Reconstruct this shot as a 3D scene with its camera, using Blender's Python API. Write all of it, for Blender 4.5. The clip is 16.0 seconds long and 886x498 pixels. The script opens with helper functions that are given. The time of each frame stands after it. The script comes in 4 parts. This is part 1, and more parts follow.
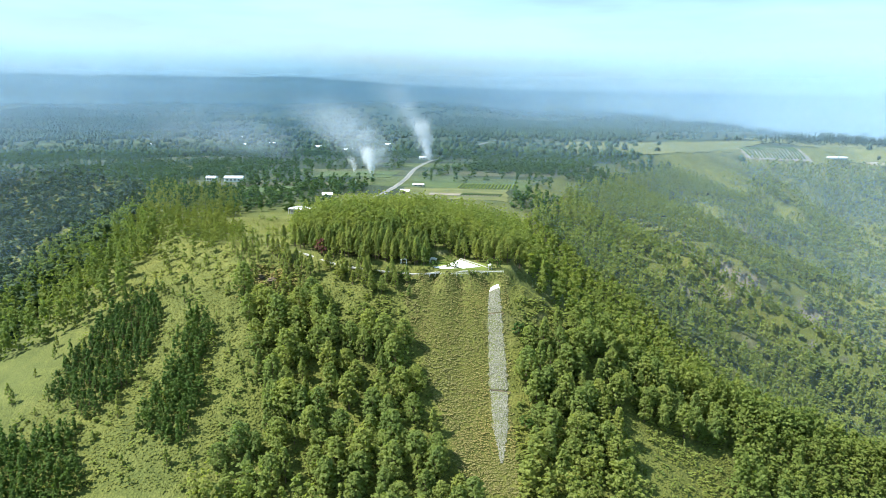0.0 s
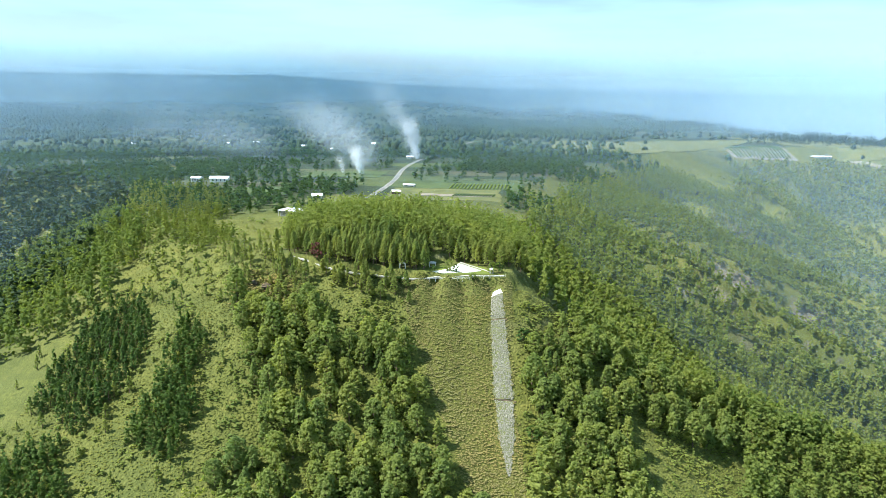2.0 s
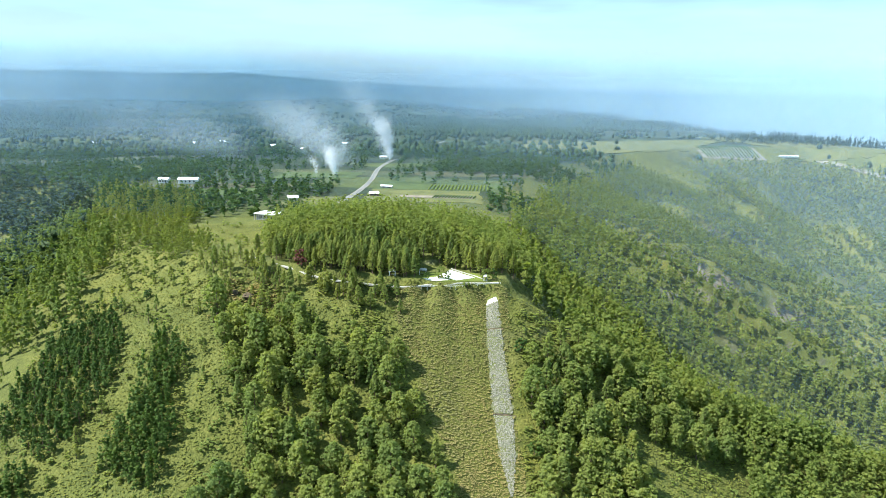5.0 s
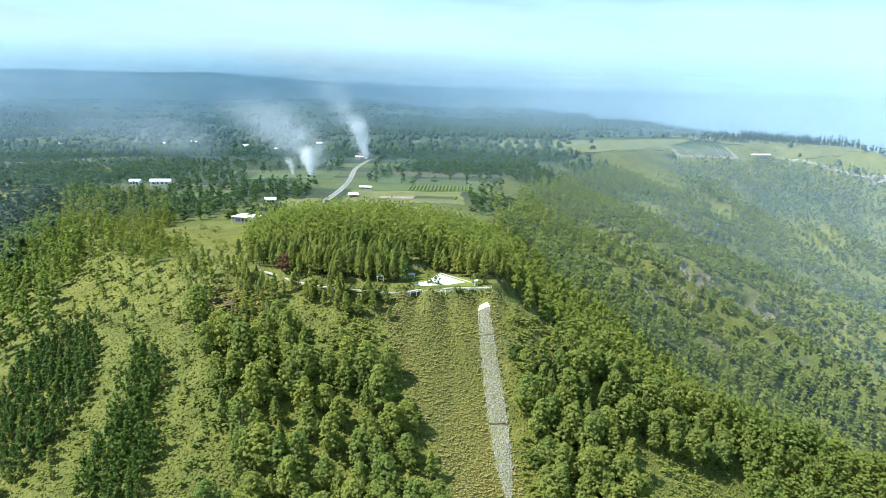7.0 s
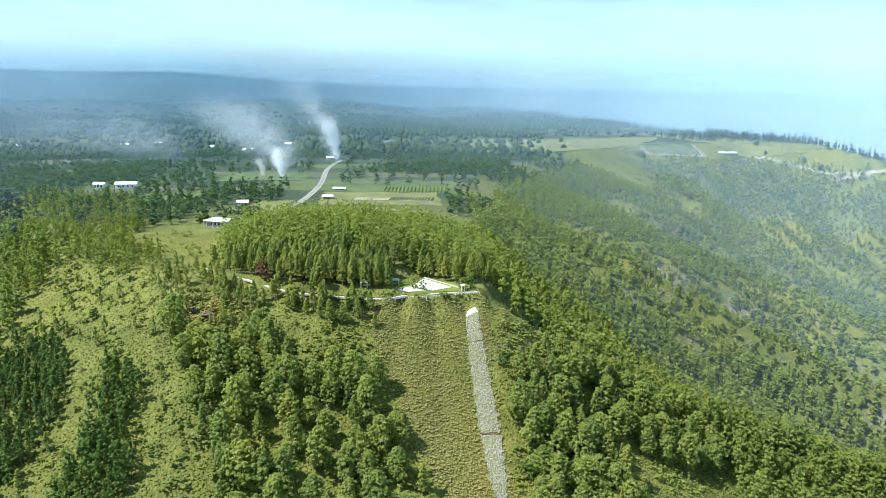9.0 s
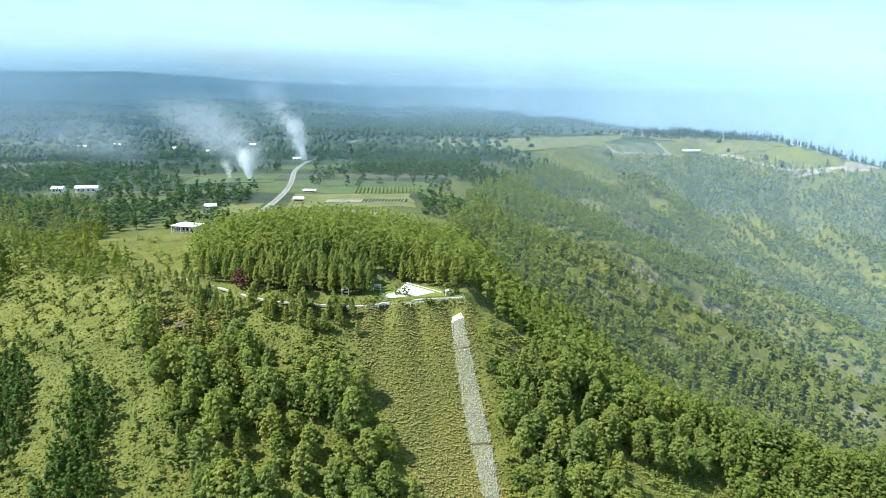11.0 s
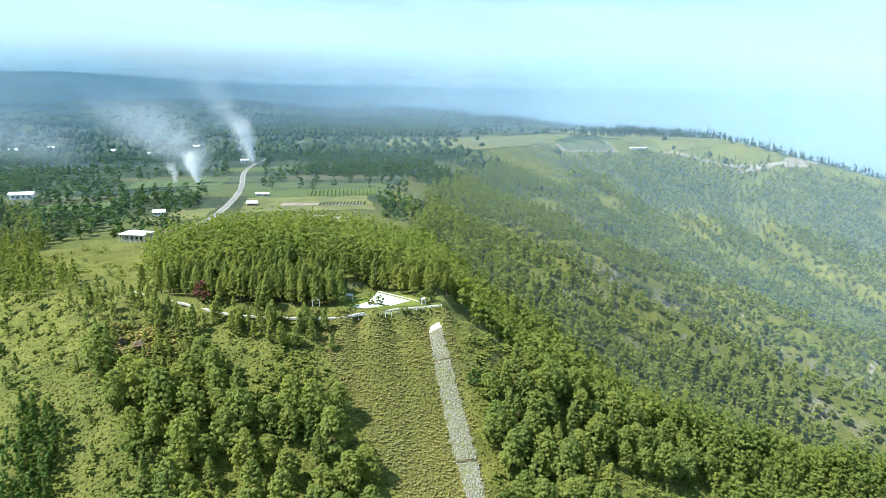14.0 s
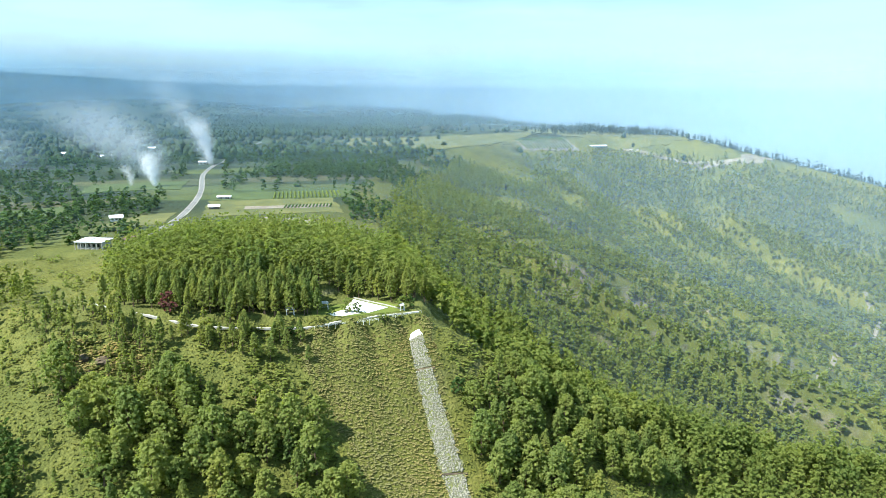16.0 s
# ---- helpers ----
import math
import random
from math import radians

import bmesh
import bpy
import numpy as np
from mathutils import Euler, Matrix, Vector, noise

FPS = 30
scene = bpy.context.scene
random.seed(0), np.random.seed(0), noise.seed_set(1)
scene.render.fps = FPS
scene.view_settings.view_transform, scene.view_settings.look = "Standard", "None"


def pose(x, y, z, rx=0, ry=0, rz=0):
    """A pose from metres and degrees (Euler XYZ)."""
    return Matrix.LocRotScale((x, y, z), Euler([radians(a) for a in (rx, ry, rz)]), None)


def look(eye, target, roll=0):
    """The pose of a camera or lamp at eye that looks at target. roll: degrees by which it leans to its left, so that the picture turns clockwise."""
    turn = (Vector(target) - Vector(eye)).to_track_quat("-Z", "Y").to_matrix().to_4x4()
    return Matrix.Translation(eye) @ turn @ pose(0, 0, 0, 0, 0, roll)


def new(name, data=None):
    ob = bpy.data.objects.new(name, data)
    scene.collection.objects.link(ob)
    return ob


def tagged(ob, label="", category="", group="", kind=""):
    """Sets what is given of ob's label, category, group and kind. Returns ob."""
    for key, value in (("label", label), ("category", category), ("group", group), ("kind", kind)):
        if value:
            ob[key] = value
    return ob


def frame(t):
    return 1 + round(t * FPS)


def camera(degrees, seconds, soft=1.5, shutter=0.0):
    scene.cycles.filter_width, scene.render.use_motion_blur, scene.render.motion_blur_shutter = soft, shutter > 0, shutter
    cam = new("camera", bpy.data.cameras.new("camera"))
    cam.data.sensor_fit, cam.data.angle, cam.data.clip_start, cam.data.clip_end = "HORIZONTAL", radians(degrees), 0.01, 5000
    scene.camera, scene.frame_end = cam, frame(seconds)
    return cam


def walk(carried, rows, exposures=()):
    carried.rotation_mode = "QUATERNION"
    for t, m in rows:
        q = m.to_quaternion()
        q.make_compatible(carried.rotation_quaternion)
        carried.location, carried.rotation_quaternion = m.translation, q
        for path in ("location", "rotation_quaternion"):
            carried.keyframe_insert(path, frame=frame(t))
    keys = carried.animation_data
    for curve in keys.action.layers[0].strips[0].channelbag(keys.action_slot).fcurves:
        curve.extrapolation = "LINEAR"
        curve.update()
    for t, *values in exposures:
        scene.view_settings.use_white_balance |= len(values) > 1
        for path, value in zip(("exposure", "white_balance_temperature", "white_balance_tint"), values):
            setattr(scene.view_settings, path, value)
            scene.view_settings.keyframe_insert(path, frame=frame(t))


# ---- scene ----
# the drone's camera and its way along the ridge
cam = camera(62, 16.0, soft=0.8)
walk(cam, [
    (0, look((-0.02, -347.64, 93.53), (-20.43, -54.99, 30.74), 0.726)),
    (0.5, look((-2.49, -344.65, 93.43), (-21.33, -51.93, 30.51), 0.726)),
    (1, look((-4.86, -341.72, 93.34), (-21.96, -48.92, 30.33), 0.747)),
    (1.5, look((-7.15, -338.84, 93.26), (-22.38, -45.94, 30.19), 0.782)),
    (2, look((-9.37, -336.01, 93.18), (-22.62, -43.02, 30.07), 0.826)),
    (3, look((-13.63, -330.46, 93.03), (-22.67, -37.32, 29.86), 0.922)),
    (4, look((-17.70, -325.04, 92.90), (-22.19, -31.81, 29.69), 1.004)),
    (5, look((-21.62, -319.73, 92.78), (-21.20, -26.47, 29.53), 1.055)),
    (6, look((-25.43, -314.48, 92.68), (-19.65, -21.30, 29.37), 1.068)),
    (7, look((-29.17, -309.29, 92.59), (-17.51, -16.28, 29.23), 1.043)),
    (8, look((-32.84, -304.11, 92.50), (-14.82, -11.44, 29.11), 0.987)),
    (9, look((-36.46, -298.92, 92.42), (-11.64, -6.75, 29.00), 0.910)),
    (10, look((-40.01, -293.70, 92.33), (-8.09, -2.23, 28.90), 0.825)),
    (11, look((-43.47, -288.43, 92.24), (-4.29, 2.16, 28.80), 0.740)),
    (12, look((-46.82, -283.07, 92.13), (-0.37, 6.44, 28.68), 0.664)),
    (13, look((-50.02, -277.62, 92.00), (3.65, 10.63, 28.52), 0.594)),
    (14, look((-53.01, -272.04, 91.84), (7.88, 14.76, 28.31), 0.522)),
    (15, look((-55.74, -266.33, 91.64), (12.69, 18.75, 28.03), 0.425)),
    (15.5, look((-56.97, -263.41, 91.53), (15.52, 20.65, 27.87), 0.354)),
    (16, look((-58.11, -260.46, 91.40), (18.79, 22.44, 27.70), 0.261)),
], exposures=((0, 1.85, 6000, 8), (16, 1.85, 6000, 8)))

# daylight: high sun from the left of the ridge, a little behind the viewer
SUN_EL, SUN_AZ = radians(54), radians(-104)   # azimuth from +y towards +x
world = bpy.data.worlds.new("sky")
scene.world = world
world.use_nodes = True
wn, wl = world.node_tree.nodes, world.node_tree.links
wn.clear()
w_out = wn.new("ShaderNodeOutputWorld")
w_bg = wn.new("ShaderNodeBackground")
w_sky = wn.new("ShaderNodeTexSky")
w_sky.sky_type, w_sky.sun_disc = "NISHITA", False
w_sky.sun_elevation, w_sky.sun_rotation = SUN_EL, SUN_AZ
w_sky.altitude, w_sky.air_density, w_sky.dust_density = 1300, 1.0, 0.6
w_bg.inputs["Strength"].default_value = 0.039
# thin high cloud drawn out sideways
w_tc = wn.new("ShaderNodeTexCoord")
w_map = wn.new("ShaderNodeMapping")
w_map.inputs["Scale"].default_value = (2.0, 2.0, 14.0)
w_noise = wn.new("ShaderNodeTexNoise")
w_noise.inputs["Scale"].default_value, w_noise.inputs["Detail"].default_value = 1.6, 7
w_ramp = wn.new("ShaderNodeValToRGB")
w_ramp.color_ramp.elements[0].position, w_ramp.color_ramp.elements[1].position = 0.38, 0.62
w_ramp.color_ramp.elements[0].color, w_ramp.color_ramp.elements[1].color = (0.3, 0.3, 0.3, 1), (0.9, 0.9, 0.9, 1)
w_mix = wn.new("ShaderNodeMixRGB")
w_mix.inputs[2].default_value = (5.6, 8.9, 10.4, 1)
wl.new(w_tc.outputs["Generated"], w_map.inputs[0])
wl.new(w_map.outputs[0], w_noise.inputs["Vector"])
wl.new(w_noise.outputs[0], w_ramp.inputs[0])
wl.new(w_ramp.outputs[0], w_mix.inputs[0])
wl.new(w_sky.outputs[0], w_mix.inputs[1])
wl.new(w_mix.outputs[0], w_bg.inputs["Color"])
wl.new(w_bg.outputs[0], w_out.inputs[0])
sun = new("sun", bpy.data.lights.new("sun", "SUN"))
sun.data.energy, sun.data.angle, sun.data.color = 4.0, radians(0.6), (1.0, 0.95, 0.86)
sun.matrix_world = look((0, 0, 0), (-math.sin(SUN_AZ) * math.cos(SUN_EL), -math.cos(SUN_AZ) * math.cos(SUN_EL), -math.sin(SUN_EL)))
scene.cycles.transparent_max_bounces = 128

# ---- the lie of the land ----
# rim of the tableland: x, y, height, fall of the slope below it, depth of the slope
RIM = [(-4900, 900, -40, .2, 60), (-2000, 720, -32, .25, 60), (-900, 640, -25, .4, 110), (-540, 520, -15, .5, 140),
       (-390, 420, -6, .6, 170), (-290, 280, 2, .75, 200), (-235, 140, 6, .72, 200), (-180, 50, 9, .6, 185),
       (-115, 12, 15, .5, 160), (-60, 6, 11, .55, 165), (-22, 1, 8, .95, 210), (6, 2, 7, 1.05, 220), (15, 50, 6, 1.2, 250),
       (18, 150, 3, 1.0, 280), (36, 270, -2, .75, 300), (80, 430, -10, .6, 300), (160, 660, -18, .6, 300),
       (285, 900, -26, .6, 300)]
RIM2 = [(480, 1120, -32, .62, 300), (720, 1220, -36, .62, 300), (920, 1030, -48, .62, 300), (1130, 880, -95, .6, 280),
        (1500, 760, -200, .5, 220), (1560, 960, -200, .5, 220), (1250, 1250, -100, .5, 300), (1040, 1650, -62, .5, 330),
        (930, 2300, -60, .5, 330), (700, 2950, -50, .5, 330), (520, 3250, -36, .5, 330), (230, 3500, -20, .5, 330),
        (300, 3800, 10, .5, 330), (470, 4000, 14, .5, 330), (570, 4150, 2, .5, 330), (300, 4900, 0, .5, 330), (-4900, 4900, -30, .2, 50)]
SPUR = [(6, 2, 5), (31, -2, -11), (95, 10, -54), (150, 8, -74), (235, 2, -98), (330, -12, -128), (460, -45, -175)]


def along(line, step):
    """Points along a polyline, no more than step apart."""
    pts = np.array(line, float)
    got = []
    for a, b in zip(pts[:-1], pts[1:]):
        n = max(2, min(24, int(np.hypot(*(b - a)[:2]) / step)))
        got.append(a + (b - a) * np.linspace(0, 1, n, endpoint=False)[:, None])
    return np.concatenate(got + [pts[-1:]])


RIM_ALL = RIM + RIM2
RIM_P = along(RIM_ALL + RIM_ALL[:1], 12)
SPUR_P = along(SPUR, 8)
RIM_S = np.concatenate([[0], np.cumsum(np.hypot(*np.diff(RIM_P[:, :2], axis=0).T))])


def fnoise(x, y, size, octaves=4, seed=0):
    """Smooth value noise of about -1 to 1."""
    x, y = np.asarray(x, float), np.asarray(y, float)
    total, amp, norm = np.zeros(np.broadcast(x, y).shape), 1.0, 0.0
    for o in range(octaves):
        u, v = x / size * 2 ** o + seed * 17.3 + o * 5.1, y / size * 2 ** o + seed * 9.7 + o * 3.3
        i, j = np.floor(u), np.floor(v)
        fu, fv = u - i, v - j
        fu, fv = fu * fu * (3 - 2 * fu), fv * fv * (3 - 2 * fv)

        def h(a, b):
            q = np.sin(a * 127.1 + b * 311.7 + seed * 74.7) * 43758.5453
            return (q - np.floor(q)) * 2 - 1
        total += amp * (h(i, j) * (1 - fu) * (1 - fv) + h(i + 1, j) * fu * (1 - fv) + h(i, j + 1) * (1 - fu) * fv + h(i + 1, j + 1) * fu * fv)
        norm += amp
        amp *= 0.5
    return total / norm


def smooth(a, b, x):
    q = np.clip((np.asarray(x, float) - a) / (b - a), 0, 1)
    return q * q * (3 - 2 * q)


def inside(x, y):
    res = np.zeros(x.shape, bool)
    n = len(RIM_ALL)
    for k in range(n):
        (x1, y1), (x2, y2) = RIM_ALL[k][:2], RIM_ALL[(k + 1) % n][:2]
        if y1 != y2:
            res ^= ((y1 > y) != (y2 > y)) & (x < (x2 - x1) * (y - y1) / (y2 - y1) + x1)
    return res


def table_top(x, y):
    z = 5 - 0.018 * np.clip(y - 250, 0, 2000) - 0.03 * np.clip(-x - 150, 0, 900)
    z = z + 14.5 * np.exp(-(((x + 60) / 68) ** 2 + ((y - 72) / 60) ** 2))
    z = z - 0.3 * np.clip(x - 860, 0, 900)
    far = smooth(200, 900, y)
    bearing = np.degrees(np.arctan2(x, np.maximum(y + 300, 1)))
    z = z + smooth(2200, 4200, np.hypot(x, y + 300)) * np.interp(bearing, [-40, -5, 3, 6], [98, 88, 32, 42])
    z = z + smooth(1300, 2600, y) * 7 * fnoise(x, y, 900, 2, 11)
    return z + far * (6 * fnoise(x, y, 420, 3, 5) + 1.5 * fnoise(x, y, 90, 2, 6))


def land(x, y):
    """Height of the ground at plan points, with the share of slope (0 on the tableland, 1 below it)."""
    shape = np.broadcast(np.asarray(x, float), np.asarray(y, float)).shape
    x, y = (np.ravel(np.broadcast_to(np.asarray(q, float), shape)) for q in (x, y))
    z, slope = np.empty(x.size), np.empty(x.size)
    for s in range(0, x.size, 20000):
        a, b = x[s:s + 20000], y[s:s + 20000]
        wob = 7 * fnoise(a, b, 60, 3, 1) * smooth(40, 160, np.hypot(a, b - 10))
        d2 = (a[:, None] - RIM_P[None, :, 0]) ** 2 + (b[:, None] - RIM_P[None, :, 1]) ** 2
        d = np.sqrt(d2.min(1))
        w = 1 / (d2 + 60.0) ** 2.5
        w /= w.sum(1)[:, None]
        ze, k, deep = w @ RIM_P[:, 2], w @ RIM_P[:, 3], w @ RIM_P[:, 4]
        ins = inside(a, b)
        # ribs and gullies that run down the slopes
        sa = w @ RIM_S + 14 * fnoise(a, b, 80, 2, 7)
        rib = fnoise(sa + 0.12 * d, d * 0.22, 105, 4, 2)
        rib = (1 - 2 * np.abs(rib)) * smooth(15, 140, d) * np.clip(deep / 300, .35, 1)
        quiet = 1 - np.exp(-(((a - 0) / 60) ** 2 + ((b + 40) / 90) ** 2))
        out = ze - deep * (1 - np.exp(-k * np.maximum(d + wob * smooth(5, 40, d), 0) / deep)) + (np.clip(deep - 120, 16, 170) * 0.26 * rib - 8 * smooth(15, 140, d)) * quiet
        out += 1.2 * fnoise(a, b, 24, 3, 3) * smooth(6, 30, d)
        top = table_top(a, b)
        m = smooth(0, 38, d)
        zz = np.where(ins, ze * (1 - m) + top * m, out)
        pad = smooth(1.0, 0.55, ((a + 13) / 27) ** 2 + ((b - 18) / 19) ** 2)
        zz = zz * (1 - pad) + 7.5 * pad
        # the spur that runs down from the viewpoint
        e2 = (a[:, None] - SPUR_P[None, :, 0]) ** 2 + (b[:, None] - SPUR_P[None, :, 1]) ** 2
        e = np.sqrt(e2.min(1))
        v = 1 / (e2 + 30.0) ** 2.5
        v /= v.sum(1)[:, None]
        zs = v @ SPUR_P[:, 2] - np.where(b > 5, .85, .62 + .62 * smooth(80, 15, a)) * (np.sqrt(e * e + 60) - 7.7) + 2.0 * fnoise(a, b, 40, 3, 4)
        zs = np.where(ins, -999, zs)
        soft = 5.0
        hi = np.maximum(zz, zs)
        zz = np.where(ins, zz, hi + soft * np.log1p(np.exp(-np.abs(zz - zs) / soft)) * smooth(3, 20, d))
        # hills and the far shore that close the view
        r = np.hypot(a, b + 300)
        zz = np.maximum(zz, np.where(r > 2200, -362 + 26 * smooth(3300, 3700, r), -999))
        bearing = np.degrees(np.arctan2(a, np.maximum(b + 300, 1)))
        crest = np.interp(bearing, [-40, -22, -16, -12, -6, 0, 10, 20, 50], [156, 154, 165, 148, 122, 110, 103, 96, 94])
        crest = crest + 0.2 * (crest - 75) * fnoise(a, b, 1100, 4, 8)
        lift = smooth(3650, 4550, r)
        zz = zz * (1 - lift) + crest * lift
        z[s:s + 20000] = zz
        slope[s:s + 20000] = np.where(ins, 0, smooth(0, 20, d))
    return z.reshape(shape), slope.reshape(shape)

# ---- materials ----
def material(name, rough=0.8, metal=0.0):
    m = bpy.data.materials.new(name)
    m.use_nodes = True
    b = m.node_tree.nodes["Principled BSDF"]
    b.inputs["Roughness"].default_value, b.inputs["Metallic"].default_value = rough, metal
    b.inputs["Specular IOR Level"].default_value = 0.25
    return m, m.node_tree.nodes, m.node_tree.links, b


def noise_of(n, l, vec, scale, detail=5, rough=0.6):
    t = n.new("ShaderNodeTexNoise")
    t.inputs["Scale"].default_value, t.inputs["Detail"].default_value, t.inputs["Roughness"].default_value = scale, detail, rough
    if vec is not None:
        l.new(vec, t.inputs["Vector"])
    return t.outputs[0]


def ramp_of(n, l, fac, stops):
    r = n.new("ShaderNodeValToRGB")
    e = r.color_ramp.elements
    while len(e) < len(stops):
        e.new(0.5)
    for q, (pos, col) in zip(e, stops):
        q.position, q.color = pos, (*col, 1) if len(col) == 3 else col
    l.new(fac, r.inputs[0])
    return r.outputs[0]


def mix_of(n, l, fac, a, b, how="MIX"):
    m = n.new("ShaderNodeMixRGB")
    m.blend_type = how
    for k, v in ((0, fac), (1, a), (2, b)):
        if isinstance(v, (int, float)):
            m.inputs[k].default_value = v
        elif isinstance(v, tuple):
            m.inputs[k].default_value = (*v, 1)
        else:
            l.new(v, m.inputs[k])
    return m.outputs[0]


def bump_of(n, l, height, strength, dist, bsdf):
    b = n.new("ShaderNodeBump")
    b.inputs["Strength"].default_value, b.inputs["Distance"].default_value = strength, dist
    l.new(height, b.inputs["Height"])
    l.new(b.outputs[0], bsdf.inputs["Normal"])


def plain(name, col, col2=None, scale=1.0, rough=0.7, metal=0.0, bump=0.2):
    """A worn surface: two tones at two scales with a fine relief."""
    m, n, l, b = material(name, rough, metal)
    pos = n.new("ShaderNodeNewGeometry").outputs["Position"]
    col2 = col2 or tuple(c * 0.7 for c in col)
    a = noise_of(n, l, pos, scale, 6)
    c = ramp_of(n, l, a, [(0.35, col2), (0.62, col)])
    fine = noise_of(n, l, pos, scale * 9, 3)
    c = mix_of(n, l, 0.35, c, ramp_of(n, l, fine, [(0.3, (0.55, 0.55, 0.55)), (0.7, (1, 1, 1))]), "MULTIPLY")
    l.new(c, b.inputs["Base Color"])
    bump_of(n, l, fine, bump, 0.1, b)
    return m


def leaf(name, dark, light, trans=0.35):
    """Foliage: tones per clump and per plant, and some light through the leaves."""
    m, n, l, b = material(name, 0.75)
    geo, info = n.new("ShaderNodeNewGeometry"), n.new("ShaderNodeObjectInfo")
    c = ramp_of(n, l, geo.outputs["Random Per Island"], [(0.0, dark), (1.0, light)])
    big = noise_of(n, l, geo.outputs["Position"], 0.035, 4)
    c = mix_of(n, l, 0.8, c, ramp_of(n, l, big, [(0.32, (0.72, 0.84, 0.78)), (0.68, (1.18, 1.1, 0.88))]), "MULTIPLY")
    c = mix_of(n, l, 0.7, c, ramp_of(n, l, info.outputs["Random"], [(0.0, (0.74, 0.84, 0.86)), (1.0, (1.2, 1.12, 1.0))]), "MULTIPLY")
    l.new(c, b.inputs["Base Color"])
    t = n.new("ShaderNodeBsdfTranslucent")
    l.new(mix_of(n, l, 1.0, c, (1.25, 1.3, 0.6), "MULTIPLY"), t.inputs["Color"])
    mx = n.new("ShaderNodeMixShader")
    mx.inputs[0].default_value = trans
    l.new(b.outputs[0], mx.inputs[1])
    l.new(t.outputs[0], mx.inputs[2])
    l.new(mx.outputs[0], n["Material Output"].inputs["Surface"])
    return m


def n_warp(n, l, pos):
    """Places shifted a little at random, to break up a pattern."""
    t = n.new("ShaderNodeTexNoise")
    t.inputs["Scale"].default_value, t.inputs["Detail"].default_value = 0.3, 3
    l.new(pos, t.inputs["Vector"])
    a = n.new("ShaderNodeVectorMath")
    a.operation = "MULTIPLY_ADD"
    a.inputs[1].default_value = (12, 12, 12)
    l.new(t.outputs["Color"], a.inputs[0])
    l.new(pos, a.inputs[2])
    return a.outputs[0]


def ground_material():
    m, n, l, b = material("hill_ground", 0.9)
    geo = n.new("ShaderNodeNewGeometry")
    pos = geo.outputs["Position"]
    sep = n.new("ShaderNodeSeparateXYZ")
    l.new(pos, sep.inputs[0])
    big = noise_of(n, l, pos, 0.012, 5)
    mid = noise_of(n, l, pos, 0.09, 6, 0.7)
    fine = noise_of(n, l, pos, 0.75, 6, 0.8)
    grass = ramp_of(n, l, mid, [(0.28, (0.07, 0.078, 0.015)), (0.48, (0.105, 0.112, 0.022)), (0.7, (0.15, 0.146, 0.034))])
    fern = ramp_of(n, l, mid, [(0.3, (0.064, 0.074, 0.015)), (0.55, (0.094, 0.102, 0.021)), (0.75, (0.14, 0.132, 0.036))])
    c = mix_of(n, l, ramp_of(n, l, big, [(0.42, (0, 0, 0)), (0.58, (1, 1, 1))]), grass, fern)
    # farmland: patches of pasture, crop and fallow on the tableland
    vor = n.new("ShaderNodeTexVoronoi")
    vor.inputs["Scale"].default_value = 0.011
    mp = n.new("ShaderNodeMapping")
    mp.inputs["Scale"].default_value = (0.55, 1.5, 0.0)
    mp.inputs["Rotation"].default_value = (0, 0, 0.25)
    l.new(pos, mp.inputs[0])
    l.new(mp.outputs[0], vor.inputs["Vector"])
    bw = n.new("ShaderNodeSeparateXYZ")
    l.new(vor.outputs["Color"], bw.inputs[0])
    patch = ramp_of(n, l, bw.outputs[0], [(0.1, (0.02, 0.034, 0.016)), (0.45, (0.03, 0.046, 0.019)), (0.7, (0.045, 0.062, 0.022)), (0.9, (0.075, 0.096, 0.03)), (1.0, (0.08, 0.078, 0.045))])
    patch = mix_of(n, l, 0.6, patch, ramp_of(n, l, mid, [(0.3, (0.45, 0.5, 0.45)), (0.7, (1.1, 1.1, 1.0))]), "MULTIPLY")
    yy = n.new("ShaderNodeMapRange")
    yy.inputs[1].default_value, yy.inputs[2].default_value = 190, 330
    l.new(sep.outputs[1], yy.inputs[0])
    nz = n.new("ShaderNodeSeparateXYZ")
    l.new(geo.outputs["Normal"], nz.inputs[0])
    flat = ramp_of(n, l, nz.outputs[2], [(0.955, (0, 0, 0)), (0.985, (1, 1, 1))])
    farm = n.new("ShaderNodeMath")
    farm.operation = "MULTIPLY"
    l.new(flat, farm.inputs[0])
    l.new(yy.outputs[0], farm.inputs[1])
    c = mix_of(n, l, farm.outputs[0], c, patch)
    # bare rock where it is steep
    rk = ramp_of(n, l, mid, [(0.35, (0.1, 0.085, 0.07)), (0.65, (0.24, 0.21, 0.17))])
    steep = n.new("ShaderNodeMath")
    steep.operation = "MULTIPLY"
    l.new(ramp_of(n, l, nz.outputs[2], [(0.62, (1, 1, 1)), (0.74, (0, 0, 0))]), steep.inputs[0])
    l.new(ramp_of(n, l, noise_of(n, l, pos, 0.02, 4), [(0.5, (0, 0, 0)), (0.62, (1, 1, 1))]), steep.inputs[1])
    c = mix_of(n, l, steep.outputs[0], c, rk)
    c = mix_of(n, l, 0.6, c, ramp_of(n, l, fine, [(0.3, (0.55, 0.6, 0.55)), (0.66, (1.2, 1.2, 1.12))]), "MULTIPLY")
    c = mix_of(n, l, 0.9, c, ramp_of(n, l, noise_of(n, l, pos, 0.0065, 4), [(0.36, (0.66, 0.74, 0.85)), (0.62, (1.12, 1.06, 0.95))]), "MULTIPLY")
    # clumps of grass and fern, coloured darker between than at their middles
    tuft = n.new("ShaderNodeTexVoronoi")
